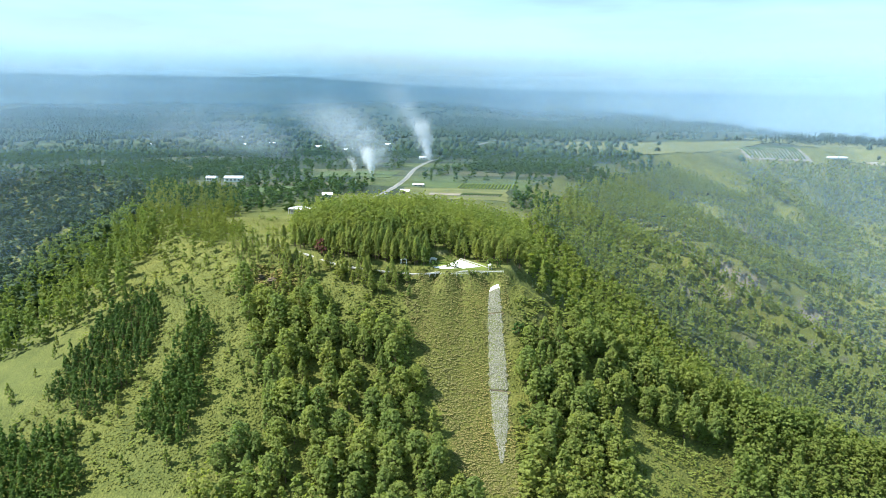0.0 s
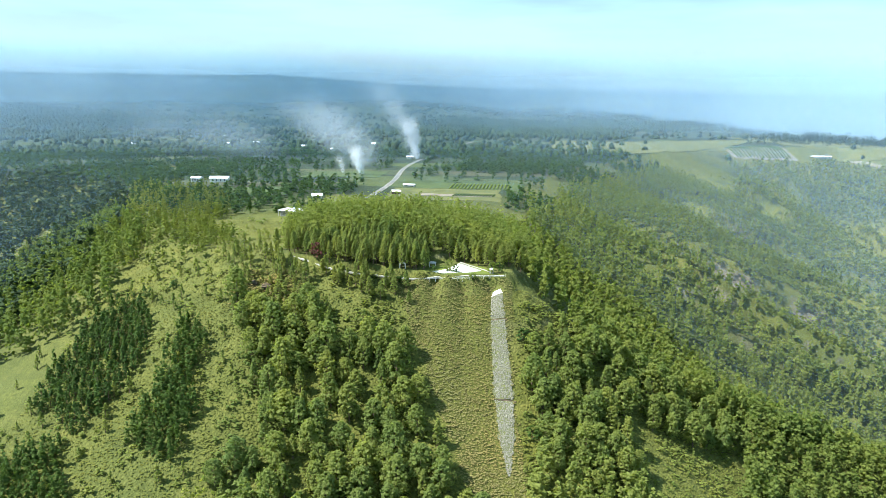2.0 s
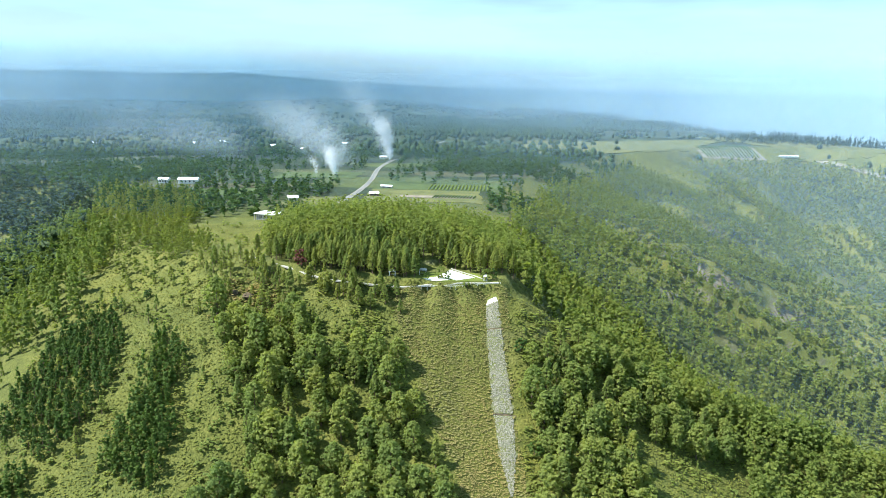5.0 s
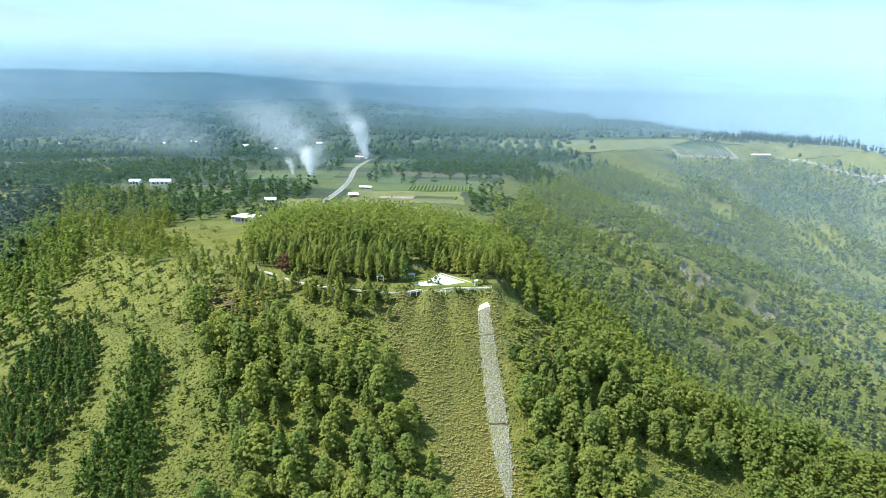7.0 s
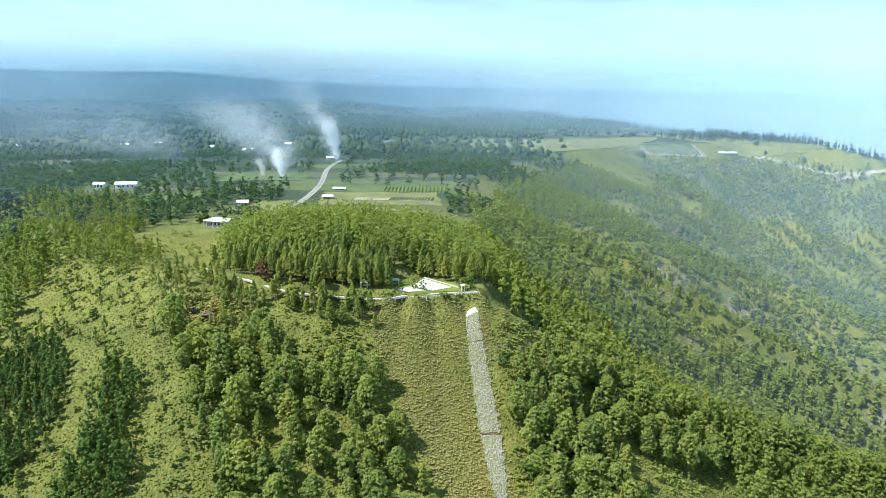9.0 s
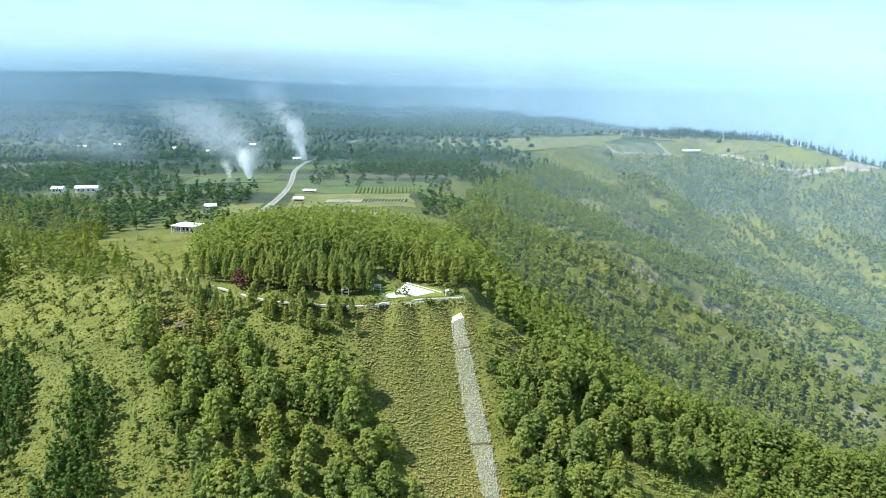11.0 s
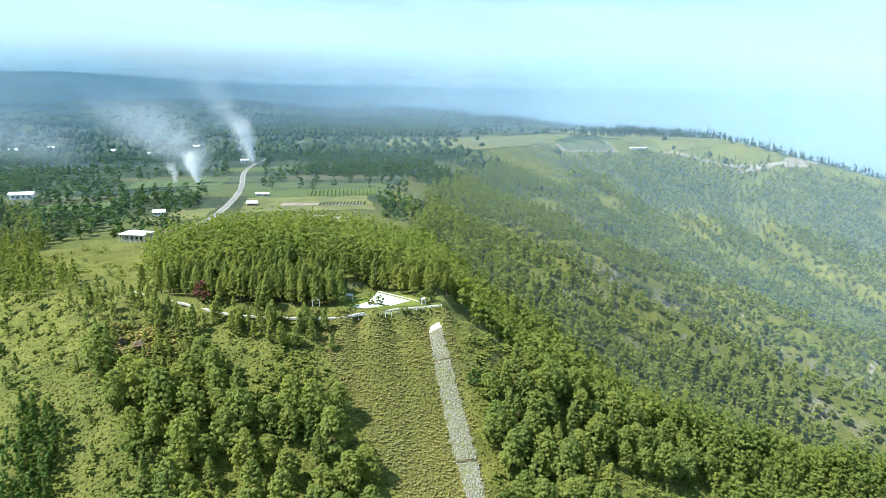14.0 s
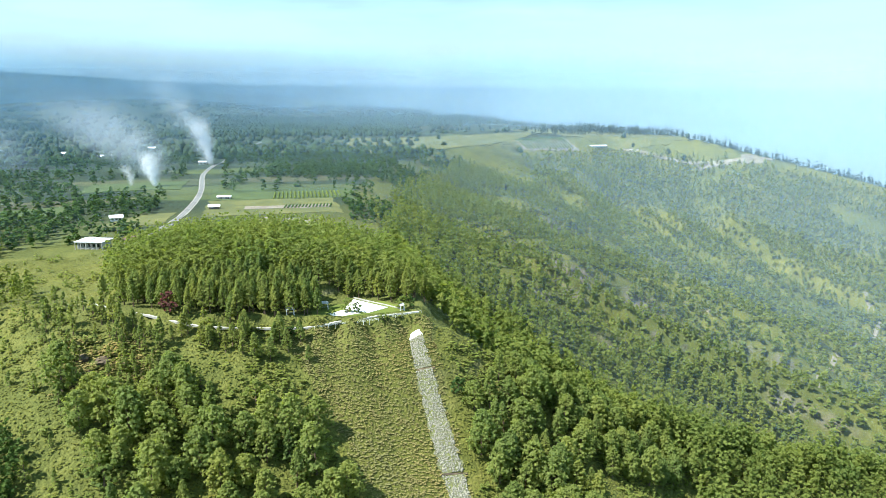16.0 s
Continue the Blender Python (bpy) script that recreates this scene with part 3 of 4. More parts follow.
# trees that stand in front of the walkway
for k in range(26):
    x = -112 + 74 * (k + TREE_RNG.random()) / 26
    y = float(np.interp(x, [-114, -105, -96, -82, -70, -52, -36], [22, 12, 8, 2, -1, -2, -2])) - TREE_RNG.uniform(1.0, 11)
    plant("pine_tree", "pine", x, y, TREE_RNG.uniform(0.38, 0.8), "slender pine just below the walkway", "tree", "pines below the walkway")

# young dark conifers in bands down the grass
dark = np.concatenate([scatter(5000, *box_of(q), ragged(q, 0.95), 2.7, 28 + k) for k, q in enumerate((STAND_BAND, STAND_STRIP, STAND_CORNER))])
for x, y in dark[:150]:
    plant("young_conifer", "dark", x, y, TREE_RNG.uniform(0.55, 1.05), "young dark green conifer on the grass slope", "tree", "young conifers on the slope")
extra = dark[150:]
if len(extra):
    woods("young_wood", extra, rng.uniform(5, 9, len(extra)), rng.uniform(1.5, 2.3, len(extra)), M_DARK, "dark young conifers standing close together", 40, 6, 0.12, 35, base=0.06)
# saplings dotted over the open grass
sap = scatter(330, -215, -60, -140, 45, lambda x, y: ~within(x, y, STAND_FRONT) * smooth(10, 0, y - 0.12 * (-x - 60)), 6, 30)
edge = scatter(900, *box_of(STAND_EDGE), ragged(STAND_EDGE, 0.6), 3.4, 36)
ridge = scatter(4500, *box_of(STAND_RIDGE), ragged(STAND_RIDGE, 0.6), 4.3, 37)
for x, y in list(sap)[:110] + list(edge)[:90]:
    plant("young_pine", "young", x, y, TREE_RNG.uniform(0.45, 1.15), "young pine standing loose on the grassy slope", "tree", "young pines on the slope")
woods("ridge_wood", ridge, rng.uniform(5, 11, len(ridge)), rng.uniform(1.6, 3.0, len(ridge)), M_MIX, "loose young wood along the grassy ridge", 32, 12, 0.09, 38, base=0.1)


# the valley side
def flank_density(x, y):
    z, s = land(x, y)
    near_rim = smooth(330, 190, x - 0.28 * y)
    return s * near_rim * np.maximum(smooth(-0.4, 0.0, fnoise(x, y, 60, 3, 14)), smooth(170, 110, x) * smooth(330, 250, y))


def valley_density(x, y):
    z, s = land(x, y)
    n = fnoise(x * 0.8 + y * 0.35, y * 0.45 - x * 0.25, 60, 4, 13)
    return s * smooth(-0.26, 0.08, n + 0.25 + 0.15 * smooth(-150, -230, z)) * smooth(150, 260, x - 0.28 * y) * 0.9


pts = scatter(26000, 10, 520, 22, 900, flank_density, 5.6, 23)
woods("flank_wood", pts, rng.uniform(9, 14, len(pts)), rng.uniform(2.5, 3.7, len(pts)), M_MIX, "continuous pine wood on the flank of the hill", 21, 5, 0.155, 33)
pts = scatter(46000, 60, 1300, 20, 1250, valley_density, 6.6, 43)
woods("valley_wood", pts, rng.uniform(6, 13, len(pts)), rng.uniform(2.4, 4.4, len(pts)), M_MIX, "patchy deep green wood on the valley side", 9, 4, 0.25, 44)


# the tableland: hedges, clumps and far woods
def belt_density(x, y):
    z, s = land(x, y)
    n = fnoise(x * 0.45, y * 1.5, 110, 4, 15) + 0.3 * smooth(-150, -330, x) * smooth(650, 400, y)
    d = smooth(0.02, 0.22, n) + 0.05 + 0.4 * smooth(-108, -118, x) * smooth(400, 300, y) * (y > 178)
    keep = (y > 330) | (x < -105) | (x > 14)
    clear = within(x, y, [(-124, 200), (-80, 200), (-80, 800), (-114, 800)]) | within(x, y, [(-95, 200), (15, 195), (15, 400), (-95, 400)])
    clear = clear | within(x, y, [(-325, 330), (-245, 330), (-250, 415), (-320, 415)]) | within(x, y, [(-250, 300), (-190, 300), (-180, 350), (-240, 350)]) | within(x, y, [(-200, 440), (-115, 440), (-112, 520), (-200, 520)]) | within(x, y, [(-160, 225), (-112, 238), (-104, 290), (-150, 262)])
    meadow = within(x, y, [(-205, 178), (-128, 178), (-118, 90), (-165, 90)])
    return d * (1 - s) * keep * ~clear * ~meadow * (y > 150) * smooth(0, 25, y - 165 + 0.0 * x)


def far_density(x, y):
    z, s = land(x, y)
    n = fnoise(x * 0.4, y * 1.1, 300, 4, 16)
    n = np.where(y > 2600, fnoise(x * 0.3, y, 700, 3, 17), n)
    open_top = smooth(60, 220, x - 0.12 * y) * smooth(2600, 2000, y)
    return (1 - s) * (smooth(-0.16, 0.12, n) * 0.95 + 0.05) * (1 - 0.98 * open_top) * (np.hypot(x, y + 300) < 3650) * (np.abs(x) < 0.78 * (y + 350) + 60)


pts = scatter(30000, -900, 330, 150, 900, belt_density, 6.0, 45)
woods("farm_wood", pts, rng.uniform(4, 10, len(pts)), rng.uniform(2.0, 3.6, len(pts)), M_DARK, "dark hedges and clumps of trees between the fields", 18, 5, 0.21, 46, "full", 0.04)
pts = scatter(60000, -1900, 900, 820, 2600, far_density, 11.0, 47)
woods("far_wood", pts, rng.uniform(6, 14, len(pts)), rng.uniform(4, 8, len(pts)), M_FAR, "far dark woods on the tableland", 1, 1, 0.2, 48, "far")
pts = scatter(16000, -3300, 700, 2600, 4100, far_density, 22, 76)
woods("farthest_wood", pts, rng.uniform(6, 12, len(pts)), rng.uniform(9, 18, len(pts)), M_FAR, "farthest dark woods towards the hills", 1, 1, 0.2, 77, "far")
crest = scatter(14000, 400, 1500, 820, 2800, lambda x, y: within(x, y, [(560, 1300), (760, 1290), (960, 1080), (1120, 960), (1480, 840), (1480, 1000), (1240, 1270), (1050, 1650), (950, 2300), (860, 2300), (880, 1650)]) * smooth(-0.6, -0.15, fnoise(x, y, 90, 3, 19)), 6.6, 49)
crest = np.concatenate([crest, scatter(9000, 80, 980, 2250, 3550, lambda x, y: within(x, y, [(925, 2300), (696, 2950), (516, 3250), (228, 3496), (120, 3400), (430, 3150), (600, 2850), (820, 2300)]) * smooth(-0.3, 0.2, fnoise(x, y, 160, 3, 20)), 10, 78)])
woods("crest_wood", crest, rng.uniform(9, 19, len(crest)), rng.uniform(2.5, 4.6, len(crest)), M_FAR, "dark wood along the crest above the lake", 12, 7, 0.2, 50)

# thicket of tall shrubs between the trees
def thicket_density(x, y):
    n = fnoise(x, y, 22, 3, 58)
    return (smooth(0.0, 0.3, n) * 0.8 + 0.08) * ~within(x, y, OPEN_FACE) * (smooth(-128, -100, x) * 0.86 + 0.14) * ~((x > -4) & (x < 12))


pts = np.concatenate([scatter(16000, -200, 125, -112, 1, thicket_density, 1.9, 59), scatter(2600, -240, -118, 1, 150, lambda x, y: 0.5 * smooth(-0.1, 0.2, fnoise(x, y, 18, 3, 73)), 2.6, 74)])
woods("thicket", pts, rng.uniform(0.9, 2.6, len(pts)), rng.uniform(0.9, 1.8, len(pts)), M_PINE, "thicket of bright green shrubs on the slope", 12, 5, 0.18, 60, "round", 0.0, "shrubs")
pts = scatter(26000, 60, 1400, 40, 1250, lambda x, y: land(x, y)[1] * (0.3 + 0.7 * smooth(-0.2, 0.2, fnoise(x, y, 45, 3, 62))), 7.0, 63)
woods("valley_thicket", pts, rng.uniform(1.5, 4, len(pts)), rng.uniform(1.5, 3.2, len(pts)), M_PINE, "shrubs scattered over the valley side", 4, 5, 0.3, 64, "round", 0.0, "shrubs")


# dark woods in the outer valley
def outer_density(x, y):
    z, s_ = land(x, y)
    return s_ * smooth(-235, -300, x + 0.45 * np.clip(y - 150, 0, 400)) * smooth(-0.45, -0.1, fnoise(x, y, 120, 3, 55)) * (y > 0)


pts = scatter(50000, -900, -230, -10, 900, outer_density, 6.8, 56)
woods("outer_wood", pts, rng.uniform(9, 15, len(pts)), rng.uniform(3.2, 5.0, len(pts)), M_FAR, "dark blue-green wood in the outer valley", 10, 4, 0.27, 57, "full", 0.05)

# shrubs and ferns that cover the open slopes
def shrub_density(x, y):
    return 0.25 + 0.75 * smooth(-0.1, 0.3, fnoise(x, y, 13, 3, 51))


pts = scatter(90000, -195, 110, -105, 4, shrub_density, 0.95, 52)
pts = np.concatenate([pts, scatter(14000, -215, -108, 4, 150, lambda x, y: shrub_density(x, y) * ~dome_density(x, y).astype(bool), 1.3, 69)])
pts = np.concatenate([pts, scatter(26000, *box_of(OPEN_FACE), ragged(OPEN_FACE, 0.9, 3.0), 0.66, 75)])
face = within(pts[:, 0], pts[:, 1], OPEN_FACE)
chute = (np.abs(pts[:, 0] - np.interp(pts[:, 1], [-74, -62, -45, -15, 0], [5.8, 5.2, 4.1, 1.5, 1.0])) < np.interp(pts[:, 1], [-74, -62, -46, -15, 0], [0.6, 2.6, 4.0, 3.1, 2.6])) & (pts[:, 1] > -74) & (pts[:, 1] < 0)
a, b = pts[~face & ~chute], pts[face & ~chute]
woods("fern_cover", a, rng.uniform(0.2, 0.6, len(a)), rng.uniform(0.5, 1.0, len(a)), M_SHRUB, "low yellow-green ferns and shrubs on the slope", 3, 3, 0.26, 53, "round", 0.0, "shrubs")
woods("dry_fern_cover", b, rng.uniform(0.2, 0.5, len(b)), rng.uniform(0.45, 0.9, len(b)), M_DRY, "browned ferns on the open face beside the chute", 3, 3, 0.26, 54, "round", 0.0, "shrubs")


# ---- things ----
def box(bm, x0, x1, y0, y1, z0, z1):
    v = [bm.verts.new((x, y, z)) for z in (z0, z1) for x, y in ((x0, y0), (x1, y0), (x1, y1), (x0, y1))]
    for f in ((3, 2, 1, 0), (4, 5, 6, 7), (0, 1, 5, 4), (1, 2, 6, 5), (2, 3, 7, 6), (3, 0, 4, 7)):
        bm.faces.new([v[k] for k in f])
    return bm


def boxed(*dims):
    return box(bmesh.new(), *dims)


def path_points(line, step):
    """A smooth line through plan points."""
    p = np.array(line, float)
    ext = np.concatenate([[2 * p[0] - p[1]], p, [2 * p[-1] - p[-2]]])
    got = []
    for k in range(1, len(ext) - 2):
        a, b, c, d = ext[k - 1:k + 3]
        n = max(2, int(np.hypot(*(c - b)) / step))
        t = np.linspace(0, 1, n, endpoint=False)[:, None]
        got.append(0.5 * (2 * b + (c - a) * t + (2 * a - 5 * b + 4 * c - d) * t ** 2 + (3 * b - a - 3 * c + d) * t ** 3))
    return np.concatenate(got + [p[-1:]])


def ribbon(name, line, width, mat, lift, label, category, step=3.0, thick=0.3, across=3, kind="structure", ragged_edge=0.0, level=False):
    """A road, path or stream laid on the ground, with its own thickness."""
    c = path_points(line, step)
    t = np.gradient(c, axis=0)
    t /= np.linalg.norm(t, axis=1)[:, None]
    nrm = np.stack([-t[:, 1], t[:, 0]], 1)
    r = np.random.default_rng(len(c))
    even = ground_z(c[:, 0], c[:, 1])
    even = np.convolve(np.pad(even, 8, mode="edge"), np.ones(17) / 17, "valid")
    bm = bmesh.new()
    rows = []
    for k in range(len(c)):
        w = (width[0] + (width[1] - width[0]) * k / (len(c) - 1)) if isinstance(width, tuple) else width
        w *= 1 + ragged_edge * r.uniform(-1, 1)
        pts_ = [c[k] + nrm[k] * w * (q / across - 0.5) for q in range(across + 1)]
        zs = [even[k] if level else float(ground_z(a, b)) for a, b in pts_]
        top = [bm.verts.new((a, b, z + lift)) for (a, b), z in zip(pts_, zs)]
        lo = [bm.verts.new((a, b, z + lift - thick)) for (a, b), z in ((pts_[0], zs[0]), (pts_[-1], zs[-1]))]
        rows.append((top, lo))
    for (a, la), (b, lb) in zip(rows, rows[1:]):
        for q in range(across):
            bm.faces.new((a[q], b[q], b[q + 1], a[q + 1]))
        bm.faces.new((la[0], lb[0], b[0], a[0]))
        bm.faces.new((a[-1], b[-1], lb[1], la[1]))
    bmesh.ops.recalc_face_normals(bm, faces=bm.faces)
    return tagged(part(name, bm, mat), label, category, kind=kind)


def patch(name, corners, mat, lift, label, category, kind="structure", cells=12, level=None, thick=0.4, wob=0.0):
    """A field, lawn or paved area of four corners, draped on the ground or level."""
    bm = bmesh.new()
    p = [Vector((*q, 0)) for q in corners]
    g = []
    for j in range(cells + 1):
        row = []
        for i in range(cells + 1):
            u, v = i / cells, j / cells
            q = (p[0] * (1 - u) + p[1] * u) * (1 - v) + (p[3] * (1 - u) + p[2] * u) * v
            if wob:
                q = q + Vector((wob * float(fnoise(q.x, q.y, 11, 2, 71)), wob * float(fnoise(q.x, q.y, 11, 2, 72)), 0))
            row.append(bm.verts.new((q.x, q.y, (float(ground_z(q.x, q.y)) if level is None else level) + lift)))
        g.append(row)
    for j in range(cells):
        for i in range(cells):
            bm.faces.new((g[j][i], g[j][i + 1], g[j + 1][i + 1], g[j + 1][i]))
    rim = [e for e in bm.edges if e.is_boundary]
    made = bmesh.ops.extrude_edge_only(bm, edges=rim)["geom"]
    for v in made:
        if isinstance(v, bmesh.types.BMVert):
            v.co.z -= thick
    bmesh.ops.recalc_face_normals(bm, faces=bm.faces)
    return tagged(part(name, bm, mat), label, category, kind=kind)


# stone chute down the open face, in three lengths with dark steps between
CHUTE = [((1.05, -2.6), (1.1, -4.8), (4.3, 4.7), M_PALE, "bright new concrete head of the stone chute"),
         ((1.1, -4.8), (1.5, -15.0), (5.2, 6.4), M_STONE, "pale rubble chute grown over in places"),
         ((1.5, -15.5), (4.1, -45.2), (6.6, 8.2), M_STONE, "pale rubble chute grown over in places"),
         ((4.1, -46.0), (5.2, -62), (7.8, 6.4), M_STONE, "lower rubble chute with ragged grassy edges"),
         ((5.2, -62.1), (5.8, -74), (5.0, 1.0), M_STONE, "lower end of the chute fading into the ferns")]
chute = tagged(new("stone_chute"), "long pale rubble chute running straight down the slope", "chute")
stone_rng = np.random.default_rng(61)
for a, b, w, mat, label in CHUTE:
    ob = ribbon("chute_bed", [a, b], w, mat, 0.15 if mat is M_PALE else 0.35, label, "", 1.0, 0.9, 6, "", 0.2)
    ob.parent = chute
    for key in ("category", "kind"):
        if key in ob:
            del ob[key]
vs, fs = [], []
cube_f = np.array([(3, 2, 1, 0), (4, 5, 6, 7), (0, 1, 5, 4), (1, 2, 6, 5), (2, 3, 7, 6), (3, 0, 4, 7)])
for k in range(2600):
    y = stone_rng.uniform(-74, -5)
    if -46.1 < y < -45.1 or -15.6 < y < -14.9:
        continue
    w = np.interp(y, [-74, -62, -46, -15, -5], [1.0, 5.5, 7.8, 6.2, 5.0])
    x = np.interp(y, [-74, -62, -45, -15, -5], [5.8, 5.2, 4.1, 1.5, 1.1]) + stone_rng.uniform(-0.5, 0.5) * w
    if y < -60 and stone_rng.random() < (-60 - y) / 18:
        continue
    z, s = float(ground_z(x, y)) + 0.35, stone_rng.uniform(0.1, 0.27)
    c = np.array([(sx, sy, sz) for sz in (-1, 1) for sx, sy in ((-1, -1), (1, -1), (1, 1), (-1, 1))], float)
    c *= s * stone_rng.uniform(0.7, 1.3, (8, 3)) * np.array([1, 1, 0.7])
    fs.append(cube_f + 8 * len(vs))
    vs.append(c + np.array([x, y, z]))
stones = new("rubble", mesh_from("rubble", np.concatenate(vs), np.concatenate(fs), M_RUBBLE))
stones.parent = chute
tagged(stones, "loose grey stones bedded in the chute", kind="stuff")
for (x0, x1, y) in ((-1.0, 5.6, -15.25), (-0.4, 9.2, -45.6)):
    bm = boxed(x0, x1, y - 0.3, y + 0.3, -0.6, 0.25)
    for v in bm.verts:
        v.co.z += float(ground_z(v.co.x, v.co.y))
    part("step_wall", bm, M_ROCK, chute, "dark cross wall of the chute")

# viewpoint: paved court, lawn, walkway and railing
tagged(patch("lawn", [(-36, 4), (2, 7), (-6, 22), (-36, 22)], M_LAWN, 0.12, "bright mown lawn round the paved court", "lawn", cells=14), kind="structure")
patch("court", [(-23, 14.5), (-14.5, 7.5), (-6.2, 12.5), (-17.5, 27)], M_PALE, 0.3, "bright pale concrete court at the viewpoint", "paving", cells=10, level=7.5)
patch("court_step", [(-30, 9.5), (-28, 4.8), (-17.5, 8), (-23.5, 13.5)], M_PALE, 0.22, "pale paved forecourt beside the lawn", "paving", cells=8)
WALK = [(-114, 25), (-105, 15), (-96, 10.5), (-82, 4.5), (-70, 1.5), (-52, 0.6), (-36, 0.2), (-28, 2.0), (-20, 1.8), (-12, 2.4), (4.5, 5.2)]
ribbon("walkway", WALK, 1.1, M_PATH, 0.3, "pale concrete walkway along the edge of the hill", "walkway", 1.5, 0.7, level=True)


def railing(line, label):
    root = tagged(new("railing"), label, "railing")
    c = path_points(line, 2.2)
    post = bpy.data.meshes.new("post")
    bm = boxed(-0.06, 0.06, -0.06, 0.06, -1.2, 1.0)
    bm.to_mesh(post)
    bm.free()
    post.materials.append(M_WHITE)
    z = ground_z(c[:, 0], c[:, 1])
    z = np.convolve(np.pad(z, 6, mode="edge"), np.ones(13) / 13, "valid") + 0.1
    for (a, b), h in zip(c, z):
        ob = new("post", post)
        ob.location = (a, b, h)
        ob.parent = root
    for lift in (0.55, 0.97):
        bm = bmesh.new()
        prev = None
        for (a, b), h in zip(c, z):
            ring = [bm.verts.new((a, b + dy, h + lift + dz)) for dy, dz in ((-.03, -.03), (.03, -.03), (.03, .03), (-.03, .03))]
            if prev:
                for q in range(4):
                    bm.faces.new((prev[q], prev[(q + 1) % 4], ring[(q + 1) % 4], ring[q]))
            prev = ring
        part("rail", bm, M_WHITE, root)
    return root


railing([(-36, -1.2), (-28, 0.7), (-20, 0.5), (-12, 1.1), (5.2, 4.0)], "white concrete railing along the viewpoint walkway")
wall = ribbon("court_wall", [(-17, 29.5), (-12, 23), (-6, 15.6), (-1.5, 9.5)], 0.4, M_PATH, 0.45, "low pale wall along the back of the court", "wall", 2, 1.3)
for x, y, w, d, h in ((-1.5, 7.4, 1.4, 1.2, 2.4), (-30.5, 17.5, 3.0, 2.4, 2.4), (-44, 5.5, 2.6, 2.0, 2.2)):
    hut = new("shelter")
    hut.location = (x, y, float(ground_z(x, y)))
    tagged(hut, "small open shelter with a grey pitched roof", "shelter", "shelters at the viewpoint")
    for sx in (-1, 1):
        for sy in (-1, 1):
            part("post", boxed(sx * w / 2 - .09, sx * w / 2 + .09, sy * d / 2 - .09, sy * d / 2 + .09, -.3, h), M_WHITE, hut)
    bm = bmesh.new()
    o = 0.4
    a = [bm.verts.new(q) for q in ((-w / 2 - o, -d / 2 - o, h), (w / 2 + o, -d / 2 - o, h), (w / 2 + o, d / 2 + o, h), (-w / 2 - o, d / 2 + o, h), (-w / 4, 0, h + .8), (w / 4, 0, h + .8))]
    for f in ((0, 1, 5, 4), (1, 2, 5), (2, 3, 4, 5), (3, 0, 4), (3, 2, 1, 0)):
        bm.faces.new([a[k] for k in f])
    part("roof", bm, M_CONC, hut)
    part("bench", boxed(-w / 2 + .3, w / 2 - .3, d / 2 - .6, d / 2 - .2, 0.4, 0.5), M_CONC, hut)


def shrub(x, y, r, h, mat, name, label, clumps=30):
    root = new(name)
    root.location = (x, y, float(ground_z(x, y)))
    v, f = crown_arrays(TREE_RNG, h, r, 0.12 * h, clumps, 26, 0.16 * h ** 0.6, "round")
    ob = new("crown", mesh_from("crown", v, f, mat))
    ob.parent = root
    part("trunk", trunk_bm(TREE_RNG, h * 0.8, 0.03 * h, 0.2 * h, 5), M_BARK, root)
    return tagged(root, label, "tree" if h > 3 else "shrub")


shrub(-10, 0.4, 1.7, 3.4, M_MIX, "round_shrub", "rounded clipped shrub beside the walkway", 40)
shrub(-22, 10.5, 2.6, 5.5, M_MIX, "broad_tree", "broad-crowned tree on the edge of the court", 40)
shrub(-18.5, 9.0, 1.6, 4.2, M_DARK, "small_tree", "small dark tree beside the court")
shrub(-29, 4.8, 1.5, 3.2, M_DARK, "small_tree", "small dark tree beside the forecourt")
shrub(-1, 9.2, 2.8, 5.5, M_MIX, "broad_tree", "broad tree at the end of the walkway", 40)
shrub(2.2, 10.5, 2.4, 5.0, M_DARK, "small_tree", "dark rounded tree at the end of the walkway", 36)
shrub(-86, 9.5, 3.0, 7.5, M_RED, "red_tree", "dark red-leaved tree among the pines", 60)
for x, y, r, h in ((-58, -28, 4.2, 9), (-101, -50, 4.5, 9.5), (-72, -3, 2.6, 7), (-155, 4, 2.2, 3.5), (-178, -6, 2.4, 3.4), (12.5, -22, 3.0, 5.5), (15.5, -58, 3.5, 5.0), (-44, -2, 2.0, 3.0)):
    shrub(x, y, r, h, M_DARK if h < 6.5 else M_MIX, "slope_tree", "dark bushy tree standing alone on the slope", 56)


def rock(x, y, r, seed, label):
    rr = np.random.default_rng(seed)
    bm = bmesh.new()
    bmesh.ops.create_icosphere(bm, subdivisions=3, radius=r)
    off = rr.uniform(0, 99, 3)
    for v in bm.verts:
        q = noise.fractal(Vector(v.co) * (1.6 / r) + Vector(off), 0.8, 2.0, 5)
        v.co = v.co * (1 + 0.45 * q)
        v.co.z *= 0.7
    ob = part("rock_outcrop", bm, M_ROCK)
    ob.location = (x, y, float(ground_z(x, y)))
    return tagged(ob, label, "rock")


for k, (x, y, r) in enumerate(((-112, -8, 1.9), (-106, -10, 2.3), (-100, -12, 1.7), (-109, -14, 1.6))):
    rock(x, y, r, 70 + k, "brown crumbling rock outcrop among shrubs")
for k, (x, y, r) in enumerate(((470, 655, 9), (482, 650, 7))):
    rock(x, y, r, 90 + k, "weathered dark cliff on the valley side")

